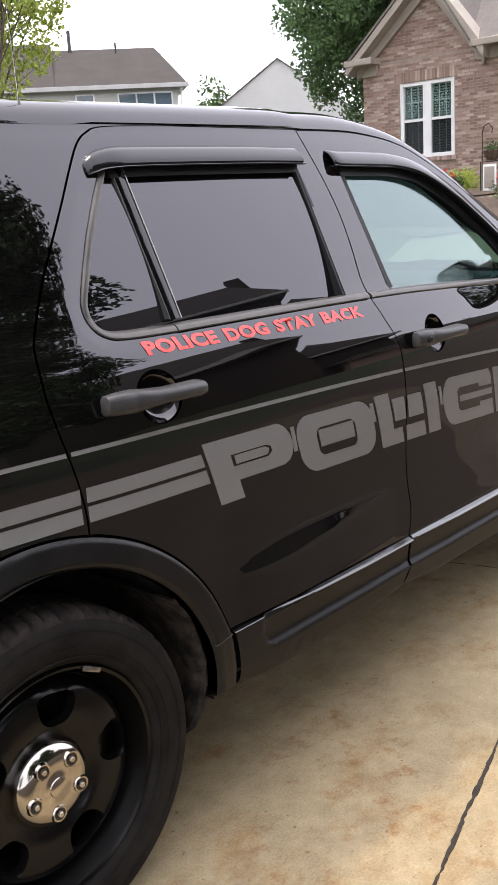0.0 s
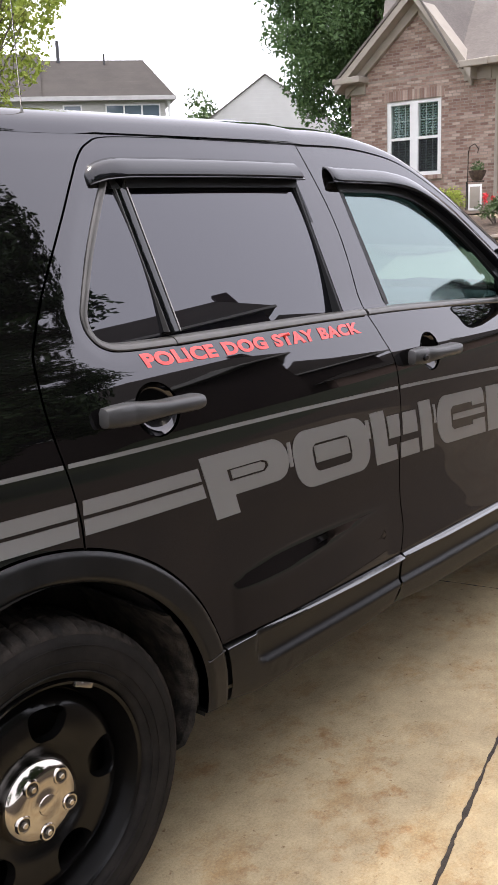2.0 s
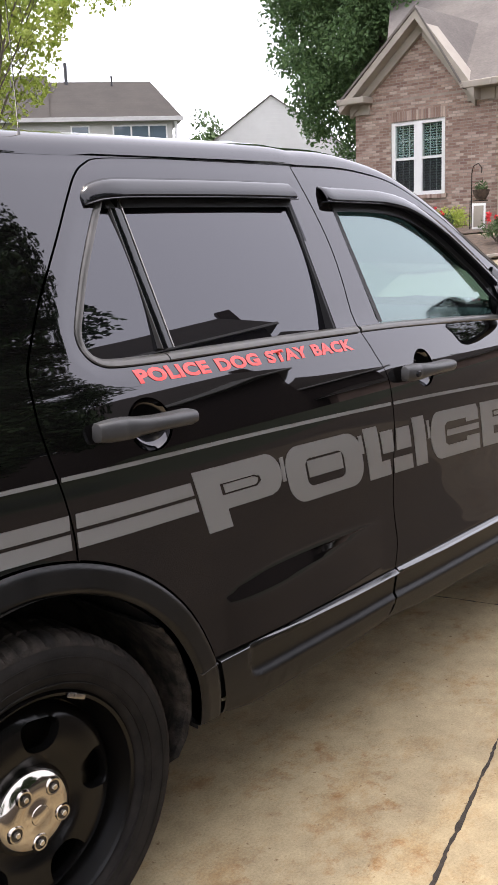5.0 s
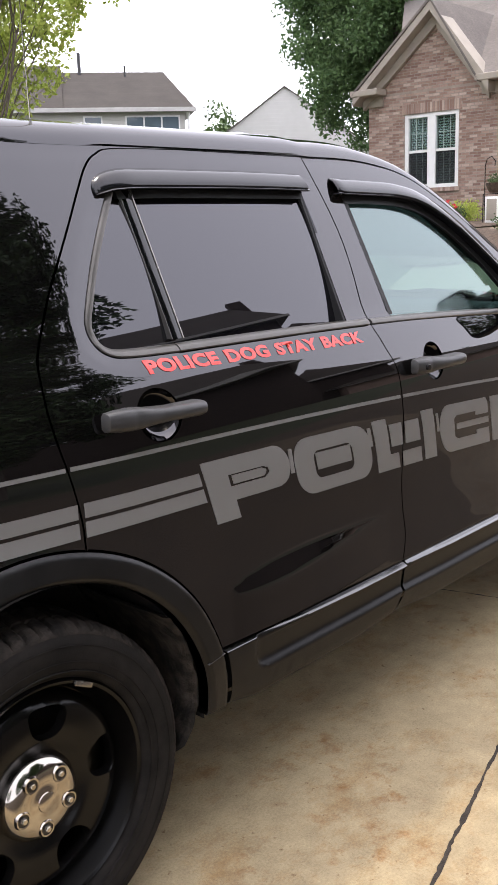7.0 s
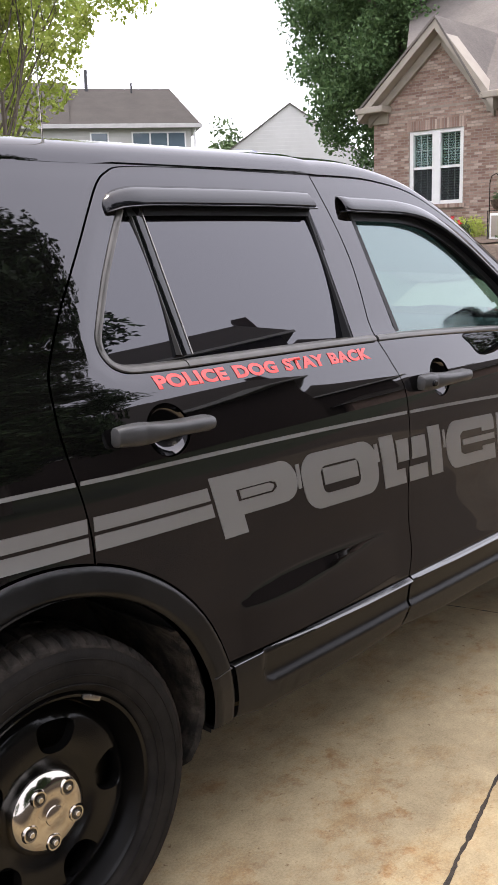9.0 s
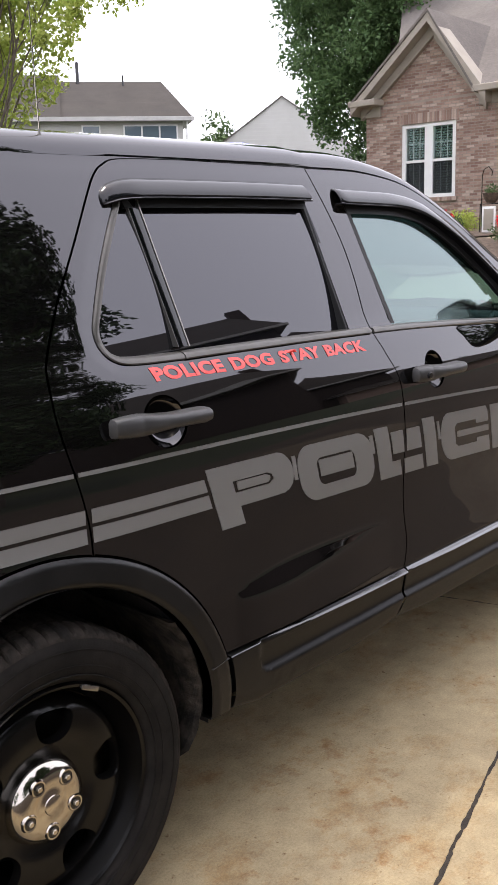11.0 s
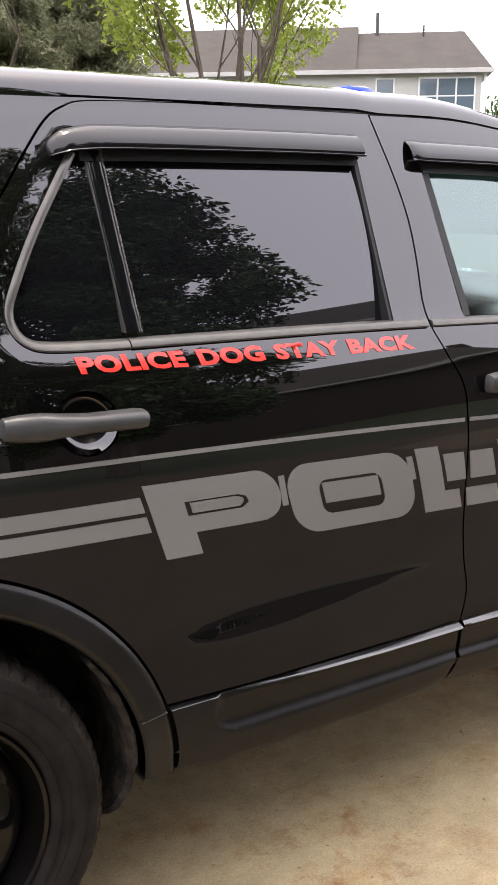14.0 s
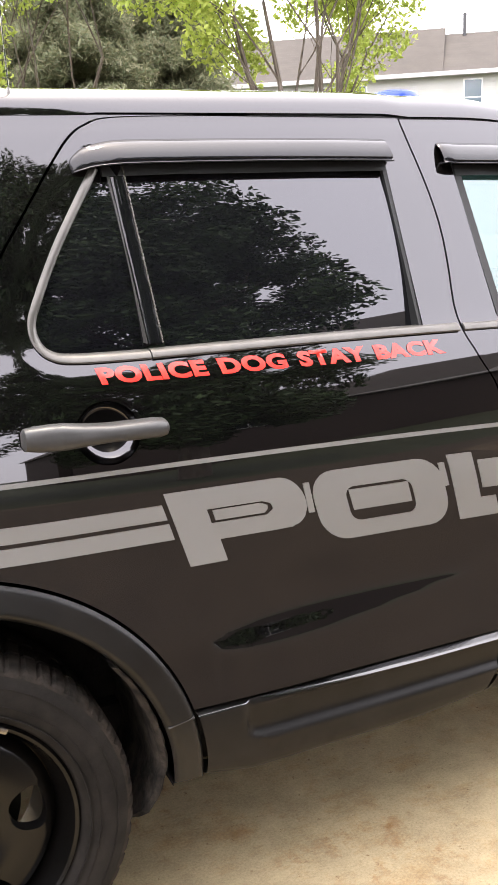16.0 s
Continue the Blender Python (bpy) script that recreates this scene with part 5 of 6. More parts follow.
for ya, yb in ((9.64, 10.29), (6.92, 7.53)):
    ret = part("eave_return", box_bm(HX - .34, ya, ZE - .02, HX + .1, yb, ZE + .10, .015), BEIGE, house, "beige cornice return", smooth=False)
    part("frieze", box_bm(HX - .06, ya + .06, ZE - .22, HX + .02, yb - .22 if ya > 9 else yb, ZE - .02, .005), BEIGE, ret, smooth=False)
part("gutter", box_bm(HX - .32, 3.5, ZE - .02, HX - .18, 7.12, ZE + .11, .02), BEIGE, house, "beige gutter", smooth=False)
part("soffit", box_bm(HX - .2, 3.5, ZE - .02, HX + 1.5, 6.89, ZE + .03, .004), BEIGE, house, "", smooth=False)
part("frieze", box_bm(HX - .03, 6.86, ZE - .24, HX + .01, 7.10, ZE, .004), BEIGE, house, smooth=False)
part("frieze", box_bm(HX + .0, 6.86, ZE - .24, HX + 1.3, 6.894, ZE, .004), BEIGE, house, smooth=False)
part("frieze", box_bm(HX + 1.26, 6.2, ZE - .24, HX + 1.298, 6.9, ZE, .004), BEIGE, house, smooth=False)
part("downspout", tube([(HX - .2, 6.72, ZE), (HX - .1, 6.80, ZE - .14), (HX - .06, 6.84, ZE - .26), (HX - .06, 6.84, HB + .1)], .045, 8), BEIGE, house, "beige downspout")


def roof_plane(name, pts, mat, parent, label=""):
    bm = bmesh.new()
    top = [bm.verts.new(p) for p in pts]
    low = [bm.verts.new((p[0], p[1], p[2] - .06)) for p in pts]
    bm.faces.new(top)
    bm.faces.new(low[::-1])
    for k in range(len(pts)):
        j = (k + 1) % len(pts)
        bm.faces.new((top[k], low[k], low[j], top[j]))
    bmesh.ops.recalc_face_normals(bm, faces=bm.faces)
    return part(name, bm, mat, parent, label, smooth=False)


ZR = ZP + .40
roof_plane("roof_slope", [(HX - .34, 10.28, ZE + .03), (HX - .34, YP, ZR), (HX + 7, YP, ZR), (HX + 7, 10.28, ZE + .03)], ROOF_GREY, house, "grey-brown shingle roof")
roof_plane("roof_slope", [(HX - .34, 7.46, ZE + .03), (HX + 4, 7.46, ZE + .03), (HX + 4, YP, ZR), (HX - .34, YP, ZR)], ROOF_GREY, house, "grey-brown shingle roof")
roof_plane("roof_slope", [(HX - .30, 7.42, ZE + .10), (HX - .30, -1.0, ZE + .10), (HX + 6.0, -1.0, ZE + 3.9), (HX + 6.0, 13.0, ZE + 3.9), (HX + 2.0, 10.6, ZE + 1.49)], ROOF_GREY, house, "grey-brown shingle roof")
# porch gable
prism("porch_gable", [(5.35, ZE + .32), (1.8, ZE + .32), (3.5, ZE + 1.6)], HX - .62, HX + 2.0, BEIGE, house)
rake(5.62, ZE + .28, 3.5, ZE + 1.85, .16, HX - .85, HX + 2.0, BEIGE)
part("porch_cornice", box_bm(HX - .80, 1.6, ZE + .14, HX + 1.0, 5.60, ZE + .32, .02), BEIGE, house, smooth=False)

win = new("window")
win.parent = house
MIDW = (WY0 + WY1) / 2
for nm, (a, b, c, d) in {"jamb": (WY0, WY0 + .08, WZ0, WZ1), "jamb.a": (WY1 - .08, WY1, WZ0, WZ1), "mullion": (MIDW - .09, MIDW + .09, WZ0, WZ1), "head": (WY0 + .08, WY1 - .08, WZ1 - .07, WZ1), "foot": (WY0 + .08, WY1 - .08, WZ0, WZ0 + .07)}.items():
    part(nm.split(".")[0], box_bm(HX + .02 if nm in ("head", "foot") else HX + .015, a, c, HX + .12, b, d, .004), WHITE, win, "white window frame", smooth=False)
for a, b in ((WY0 + .08, MIDW - .09), (MIDW + .09, WY1 - .08)):
    part("meeting_rail", box_bm(HX + .03, a, (WZ0 + WZ1) / 2 - .025, HX + .10, b, (WZ0 + WZ1) / 2 + .025, .003), WHITE, win, "", smooth=False)
    pane = part("pane", box_bm(HX + .07, a, WZ0 + .07, HX + .075, b, WZ1 - .07), HOUSE_PANE, win, "", smooth=False)
    pane.visible_shadow = False
    for k in range(26):
        z = WZ0 + .09 + k * (WZ1 - WZ0 - .18) / 25
        part("blind_slat", box_bm(HX + .14, a, z, HX + .165, b, z + .022), BLIND, win, "", smooth=False)
    part("insect_screen", box_bm(HX + .050, a, WZ0 + .07, HX + .052, b, (WZ0 + WZ1) / 2 - .025), SCREEN, win, "dark insect screen", smooth=False)
    part("muntin", box_bm(HX + .076, a, WZ0 * .26 + WZ1 * .74 - .006, HX + .088, b, WZ0 * .26 + WZ1 * .74 + .006), WHITE, win, "", smooth=False)
    for u in (1, 2):
        y = a + (b - a) * u / 3
        part("muntin", box_bm(HX + .078, y - .006, WZ0 + .07, HX + .09, y + .006, (WZ0 + WZ1) / 2 - .025), WHITE, win, "", smooth=False)
        part("muntin", box_bm(HX + .078, y - .006, (WZ0 + WZ1) / 2 + .025, HX + .09, y + .006, WZ1 - .07), WHITE, win, "", smooth=False)
part("room_back", box_bm(HX + .3, WY0 - .3, WZ0 - .3, HX + .34, WY1 + .3, WZ1 + .3), INTERIOR, win, "", smooth=False)

# bricks: running bond, each one a little proud of the mortar
BL, BH, BJ = .148, .0400, .0115


def brick_mesh(w, h, d=.0055):
    """One brick seen from its face, with rounded arrises: face in local x and z, facing -y."""
    e = .003
    v = [(-w / 2, 0, -h / 2), (w / 2, 0, -h / 2), (w / 2, 0, h / 2), (-w / 2, 0, h / 2)]
    v += [(x, -d + e, z) for x, _, z in v] + [(x - math.copysign(e, x), -d, z - math.copysign(e, z)) for x, _, z in v]
    f = [(8, 9, 10, 11)]
    for k in range(4):
        j = (k + 1) % 4
        f += [(k, j, 4 + j, 4 + k), (4 + k, 4 + j, 8 + j, 8 + k)]
    return v, f


def courses(u0, u1, z0, z1, keep):
    """Places (u, z, length) of bricks in running bond; keep(u, z) leaves out openings."""
    out = []
    row, z = 0, z0 + BH / 2 + BJ / 2
    while z + BH / 2 < z1:
        u = u0 - (row % 2) * (BL + BJ) / 2
        while u < u1:
            a, b = max(u, u0), min(u + BL, u1)
            if b - a > .05:
                m = 6
                runs = [keep(a + (b - a) * (k + .5) / m, z) for k in range(m)]
                if any(runs):
                    lo, hi = runs.index(True), m - runs[::-1].index(True)
                    a, b = a + (b - a) * lo / m, a + (b - a) * hi / m
                    if b - a > .045:
                        out.append(((a + b) / 2, z, b - a))
            u += BL + 1.3 * BJ
        row, z = row + 1, z + BH + BJ
    return out


def lay(wall_part, places, at, turn, single, h=BH):
    """Lays bricks on a wall: the first ones singly, the rest as one mesh."""
    r = random.Random(len(places))
    shared = {}
    verts, faces = [], []
    base = pose(*at, 0, 0, turn)
    for k, (u, z, w) in enumerate(places):
        m = base @ pose(u, r.uniform(-.0015, .001), z, r.uniform(-.4, .4), r.uniform(-.5, .5), r.uniform(-.4, .4))
        if k < single:
            key = (round(w, 3), h)
            if key not in shared:
                v, f = brick_mesh(w, h)
                me = bpy.data.meshes.new("brick")
                me.from_pydata(v, [], f)
                me.materials.append(BRICK)
                shared[key] = me
            ob = new("brick", shared[key])
            ob.parent = wall_part
            ob.matrix_basis = m
        else:
            v, f = brick_mesh(w, h)
            n = len(verts)
            verts += [tuple(m @ Vector(p)) for p in v]
            faces += [tuple(n + i for i in q) for q in f]
    if verts:
        mesh_part("brickwork", verts, faces, BRICK, wall_part, smooth=False)["kind"] = "stuff"


def on_front(y, z):
    return not (WY0 - .012 < y < WY1 + .012 and WZ0 - .09 < z < WZ1 + .21)


# the front faces -x: its u runs along -y
front_places = [p for p in courses(-YL, -YR, HB, ZE, lambda u, z: on_front(-u, z))]
front_places.sort(key=lambda p: abs(p[1] - 2.9))
lay(front_wall, front_places, (HX, 0, 0), -90, 250)
lay(gable, courses(-YL, -7.40, ZE, ZP, lambda u, z: -u < YL - (YL - YP) * (z + .04 - ZE) / (ZP - ZE) and -u > 7.40 + (YP - 7.40) * (z + .04 - ZE) / (ZP - ZE)), (HX + .002, 0, 0), -90, 0)
n_sold = int((WY1 - WY0 + .12) / (BH + BJ))
soldiers = [(-(WY0 - .06) - (k + .5) * (WY1 - WY0 + .12) / n_sold, WZ1 + .10, BH) for k in range(n_sold)]
lay(lintel, soldiers, (HX - .003, 0, 0), -90, 40, .185)
lay(window_sill, [(u, WZ0 - .04, BH) for u, _, _ in soldiers], (HX - .034, 0, 0), -90, 40, .074)
lay(side_wall, courses(HX + .01, HX + 1.3, HB, ZE - .24, lambda u, z: True), (0, YR - .004, 0), 0, 0)
lay(recess_wall, courses(-YR + .005, -6.2, HB, ZE - .24, lambda u, z: True), (HX + 1.3, 0, 0), -90, 0)
lay(porch_wall, courses(-6.6, -2.0, HB, ZE, lambda u, z: not 4.85 < -u < 5.95), (HX + 2.6, 0, 0), -90, 0)

# ---- far houses ----
def frame_at(az, dist, z, turn, eye=(-1.0, -1.48)):
    return pose(eye[0] + dist * math.cos(radians(az)), eye[1] + dist * math.sin(radians(az)), z, 0, 0, turn)


def hip_house(name, m, w, d, base, eave, ridge, wall, roofmat, label, windows, hip=2.2, glass=PANE):
    """A house with its front along local x at y = 0, facing -y."""
    h = thing(name, label, "house")
    h.matrix_basis = m
    part("wall", box_bm(-w / 2, 0, base, w / 2, d, eave), wall, h, smooth=False)
    o = .45
    e0, e1 = eave - .12, ridge
    A, B, C, D = (-w / 2 - o, -o, e0), (w / 2 + o, -o, e0), (w / 2 + o, d + o, e0), (-w / 2 - o, d + o, e0)
    R0, R1 = (-w / 2 + hip, d / 2, e1), (w / 2 - hip, d / 2, e1)
    for pts in ((A, B, R1, R0), (C, D, R0, R1), (B, C, R1), (D, A, R0)):
        roof_plane("roof_slope", pts, roofmat, h, "brown shingle roof")
    part("fascia", box_bm(-w / 2 - o - .02, -o - .08, e0 - .14, w / 2 + o + .02, -o + .06, e0 + .05, .01), GUTTER, h, "pale gutter", smooth=False)
    part("soffit", box_bm(-w / 2 - o, -o, e0 - .10, w / 2 + o, d + o, e0 - .065), GUTTER, h, "", smooth=False)
    for x, z, ww, hh, n in windows:
        wob = new("window")
        wob.parent = h
        for k in range(n):
            x0 = x + k * (ww + .08)
            f = part("window_frame", box_bm(x0 - .07, -.06, z - .07, x0 + ww + .07, .02, z + hh + .07, .005), WHITE, wob, "", smooth=False)
            part("pane", box_bm(x0, -.075, z, x0 + ww, -.05, z + hh * .48), glass, wob, "", smooth=False)
            part("pane", box_bm(x0, -.075, z + hh * .52, x0 + ww, -.05, z + hh), glass, wob, "", smooth=False)
    return h


FD = 46.0
far_house = hip_house("siding_house", frame_at(54.6, FD, 0, -38.0), 14.9, 9.0, 0, 7.05, 9.25, SIDING, ROOF_BROWN, "two-storey cream siding house with a brown shingle roof", [(4.75, 5.15, .74, 1.45, 3), (2.85, 5.15, .72, 1.45, 1), (-3.6, 5.15, 1.0, 1.45, 2), (-1.0, 1.0, 1.1, 1.6, 1), (3.2, 1.0, 1.1, 1.6, 2)], .5)
bm = bmesh.new()
ends = [[bm.verts.new((x, y, z)) for y, z in ((-.46, 6.96), (4.5, 9.55), (9.46, 6.96))] for x in (-7.92, 1.9)]
bm.faces.new(ends[0])
bm.faces.new(ends[1])
for k in range(3):
    bm.faces.new((ends[0][k], ends[0][(k + 1) % 3], ends[1][(k + 1) % 3], ends[1][k]))
bmesh.ops.recalc_face_normals(bm, faces=bm.faces)
part("raised_roof", bm, ROOF_BROWN, far_house, "higher stretch of brown shingle roof", smooth=False)
part("vent_pipe", tube([(2.8, 4.2, 8.6), (2.8, 4.2, 10.1)], .09, 10), TRIM_BLACK, far_house, "dark roof vent pipe")
part("vent_pipe", tube([(5.0, 3.9, 8.5), (5.0, 3.9, 9.45)], .05, 8), TRIM_BLACK, far_house, "dark roof vent pipe")
part("downspout", tube([(7.6, -.1, 6.8), (7.6, -.1, .2)], .06, 6), WHITE, far_house, "white downspout")


def gable_house(name, m, w, d, base, eave, ridge, wall, roofmat, label):
    """A house whose gable end faces local -y."""
    h = thing(name, label, "house")
    h.matrix_basis = m
    bm = bmesh.new()
    a = [bm.verts.new((x, 0, z)) for x, z in ((-w / 2, base), (w / 2, base), (w / 2, eave), (0, ridge), (-w / 2, eave))]
    b = [bm.verts.new((x, d, z)) for x, z in ((-w / 2, base), (w / 2, base), (w / 2, eave), (0, ridge), (-w / 2, eave))]
    bm.faces.new(a[::-1])
    bm.faces.new(b)
    for k in range(5):
        j = (k + 1) % 5
        bm.faces.new((a[k], a[j], b[j], b[k]))
    bmesh.ops.recalc_face_normals(bm, faces=bm.faces)
    part("wall", bm, wall, h, smooth=False)
    s = (ridge - eave) / (w / 2)
    o = .12
    for sg in (-1, 1):
        roof_plane("roof_slope", [(sg * (w / 2 + o), -o, eave - o * s + .07), (0, -o, ridge + .07), (0, d + o, ridge + .07), (sg * (w / 2 + o), d + o, eave - o * s + .07)], roofmat, h, "shingle roof")
    return h


gable_house("white_siding_house", frame_at(39.6, 52, 0, -52.0), 9.0, 12, 0, 5.4, 8.55, SIDING_WHITE, ROOF_GREY, "white siding house with a steep gable")

# houses across the street, which the car's flank mirrors
tall = hip_house("street_house", pose(12.64, -15.97, 0, 0, 0, 217) @ pose(4.0, 0, 0), 16.1, 9, 0, 7.1, 10.15, BRICK_DARK, ROOF_BROWN, "tall dark brick house across the street with a chimney", [(1.2, 4.5, .9, 1.3, 2)], .35, DARK_PANE)
part("chimney", box_bm(-8.35, 4.1, 8.5, -7.70, 4.9, 10.62, .02), BRICK_DARK, tall, "brick chimney", smooth=False)
hip_house("street_house", pose(12.64, -15.97, 0, 0, 0, 217) @ pose(-5.3, .6, 0), 3.6, 7.0, 0, 5.0, 7.35, BRICK_DARK, ROOF_BROWN, "low brick garage beside the tall house across the street", [], 1.78)
hip_house("street_house", pose(27.0, -13.5, 0, 0, 0, 118), 11, 9, 0, 3.0, 5.0, BRICK, ROOF_BROWN, "low brick house across the street", [(-4, 1.2, 1, 1.4, 2), (2.5, 1.2, 1, 1.4, 2)], 3.5)
hip_house("street_house", pose(9.0, -27, 0, 0, 0, 165), 14, 9, 0, 5.4, 8.2, BRICK_DARK, ROOF_BROWN, "dark brick house across the street", [(-4, 3.2, 1, 1.4, 2), (2.5, 3.2, 1, 1.4, 2)], 3.5)


# ---- trees and plants ----
def leaf_cloud(name, centres, per, size, mat, parent, seed, flat=1.0, label="", slim=.55):
    """Many small bent leaves round clump centres: (x, y, z, radius)."""
    r = np.random.default_rng(seed)
    verts, faces = [], []
    for cx, cy, cz, rad in centres:
        n = max(4, int(per * rad * rad))
        d = r.normal(size=(n, 3))
        d /= np.linalg.norm(d, axis=1)[:, None]
        q = np.array([cx, cy, cz]) + d * rad * (r.random((n, 1)) ** .45) * np.array([1, 1, flat])
        u = r.normal(size=(n, 3))
        u /= np.linalg.norm(u, axis=1)[:, None]
        w = np.cross(u, r.normal(size=(n, 3)))
        w /= np.linalg.norm(w, axis=1)[:, None] + 1e-9
        s = size * r.uniform(.6, 1.25, (n, 1))
        k0 = len(verts)
        nv = np.cross(u, w) * s * .18
        quad = np.stack([q - u * s, q - w * s * slim + nv, q + u * s, q + w * s * slim + nv], 1).reshape(-1, 3)
        verts += quad.tolist()
        faces += [(k0 + 4 * i, k0 + 4 * i + 1, k0 + 4 * i + 2, k0 + 4 * i + 3) for i in range(n)]
    me = bpy.data.meshes.new(name)
    me.from_pydata(verts, [], faces)
    me.update()
    ob = finish(new(name, me), mat, parent, label)
    return ob


def limb(bm, start, direction, length, radius, depth, r, tips, spread=.55, up=.15):
    p, d = Vector(start), Vector(direction).normalized()
    pts, rad = [p.copy()], [radius]
    for k in range(4):
        d = (d + Vector((r.uniform(-.16, .16), r.uniform(-.16, .16), r.uniform(-.06, .12) + up * .3))).normalized()
        p = p + d * length / 4
        pts.append(p.copy())
        rad.append(radius * (1 - .14 * (k + 1)))
        if depth > 0 and k >= 1:
            for _ in range(1 if k < 3 else 2):
                a = r.uniform(0, 2 * math.pi)
                q = d.orthogonal().normalized()
                q.rotate(Matrix.Rotation(a, 3, d))
                limb(bm, p, d * (1 - spread) + q * spread + Vector((0, 0, up)), length * r.uniform(.5, .72), rad[-1] * .6, depth - 1, r, tips, spread, up)
    tube(pts, rad, 6 if radius > .03 else 4, bm, cap=False)
    if depth <= 1:
        tips += [tuple(q) for q in pts[2:]]


def tree(name, at, height, crown, trunk_r, leaf_mat, leaf, per, clump, seed, label, stems=1, depth=3, fork=.3, spread=.55, up=.15, width=1.0, keep=1.0):
    t = thing(name, label, "tree", at)
    r = random.Random(seed)
    bm, tips = bmesh.new(), []
    for s in range(stems):
        lean = Vector((r.uniform(-.36, .36), r.uniform(-.36, .36), 1)) if stems > 1 else Vector((0, 0, 1))
        base = (r.uniform(-.12, .12) * (stems > 1), r.uniform(-.12, .12) * (stems > 1), -.1)
        if stems == 1:
            top = Vector((0, 0, height * fork))
            tube([base, (0.02, 0, height * fork * .5), tuple(top)], [trunk_r * 1.25, trunk_r, trunk_r * .9], 10, bm, cap=False)
            for k in range(7):
                a = 2 * math.pi * k / 7 + r.uniform(-.3, .3)
                e = r.uniform(.35, 1.5)
                limb(bm, top, (math.cos(a) * width, math.sin(a) * width, e), (height - top.z) * r.uniform(.5, .75) * (.8 if e < .7 else 1), trunk_r * .5, depth - 1, r, tips, spread, up)
            limb(bm, top, (0, 0, 1), (height - top.z) * .8, trunk_r * .7, depth - 1, r, tips, spread, up)
        else:
            limb(bm, base, lean, height * r.uniform(.55, .7), trunk_r, depth, r, tips, spread, up)
    part("trunk", bm, BARK, t, "grey-brown bark")
    cl = [(x, y, z, clump * r.uniform(.55, 1.25)) for x, y, z in tips if math.hypot(x, y) < crown * 1.15 and z > height * fork * .8 and r.random() < keep]
    leaf_cloud("crown", cl, per, leaf, leaf_mat, t, seed)
    return t


def lumpy(seed, n, cz, rx, rz, rad, base):
    """Clump centres that fill an uneven crown."""
    r = random.Random(seed)
    out = []
    while len(out) < n:
        a, u = r.uniform(0, 2 * math.pi), r.uniform(-1, 1)
        q = math.sqrt(1 - u * u)
        d = (q * math.cos(a), q * math.sin(a), u)
        w = 1 + .30 * noise.noise((d[0] * 1.7 + seed, d[1] * 1.7, d[2] * 1.7)) + .16 * noise.noise((d[0] * 4 + seed, d[1] * 4, d[2] * 4))
        f = w * r.random() ** .33
        p = (rx * d[0] * f, rx * d[1] * f, cz + rz * d[2] * f)
        if p[2] > base:
            out.append((*p, rad * r.uniform(.6, 1.25)))
    return out


def full_tree(name, at, height, rx, low, trunk_r, leaf_mat, leaf, clumps, rad, per, seed, label):
    """A leafy tree: trunk, limbs and a dense uneven crown from low to its top."""
    t = thing(name, label, "tree", at)
    r = random.Random(seed)
    bm, tips = bmesh.new(), []
    top = height * .35
    tube([(0, 0, -.1), (.03, 0, top * .5), (0, .02, top)], [trunk_r * 1.3, trunk_r, trunk_r * .85], 10, bm, cap=False)
    for k in range(9):
        a = 2 * math.pi * k / 9 + r.uniform(-.3, .3)
        limb(bm, (0, 0, top * r.uniform(.7, 1.0)), (math.cos(a), math.sin(a), r.uniform(.2, 1.6)), rx * r.uniform(.42, .62), trunk_r * .45, 1, r, tips)
    limb(bm, (0, 0, top), (0, 0, 1), (height - top) * .5, trunk_r * .7, 2, r, tips)
    part("trunk", bm, BARK, t, "grey-brown bark")
    cl = lumpy(seed, clumps, (height + low) / 2, rx, (height - low) / 2, rad, low * .8)
    leaf_cloud("crown", cl, per, leaf, leaf_mat, t, seed)
    return t


full_tree("maple_tree", (21.0, 13.4, 1.2), 12.5, 2.6, 1.8, .22, LEAF_MAPLE, .060, 330, .55, 1700, 11, "tall dark green maple tree behind the brick house")
tree("young_tree", (7.2, 11.4, .25), 6.4, 3.4, .062, LEAF_LIGHT, .050, 1250, .27, 4, "young tree with sparse yellow-green leaves", stems=6, depth=3, fork=.25, spread=.55, up=.28, keep=.55)
tree("young_tree", (3.1, 13.8, 0), 6.2, 2.6, .062, LEAF_LIGHT, .050, 1250, .27, 9, "young tree with sparse yellow-green leaves", stems=5, depth=3, fork=.25, spread=.55, up=.28, keep=.55)
full_tree("shade_tree", (3.05, -9.4, 0), 14.6, 3.25, 1.3, .2, LEAF_DARK, .085, 520, .60, 900, 23, "broad dark green shade tree beside the drive")
full_tree("shade_tree", (-3.6, -10.5, 0), 11.5, 4.0, 1.2, .2, LEAF_DARK, .075, 420, .6, 650, 31, "broad dark green shade tree beside the drive")
for k, (x, y, h) in enumerate(((40, -22, 6.5), (52, -20, 6.5), (60, -14, 6.0), (66, -6, 6.0), (-16, 3, 8), (-15, -7, 8), (-20, 11, 9))):
    full_tree("street_tree", (x, y, 0), h, h * .38, 1.0, .16, LEAF_DARK, .14, 90, .8, 110, 50 + k, "dark green tree across the street")
for k, (az, dd, h) in enumerate(((42.6, 60, 8.2), (43.4, 64, 8.6))):
    m = frame_at(az, dd, 0, 0)
    full_tree("distant_tree", tuple(m.translation), h, 2.6, 1.5, .2, LEAF_MID, .16, 90, .8, 110, 70 + k, "green tree behind the siding house")


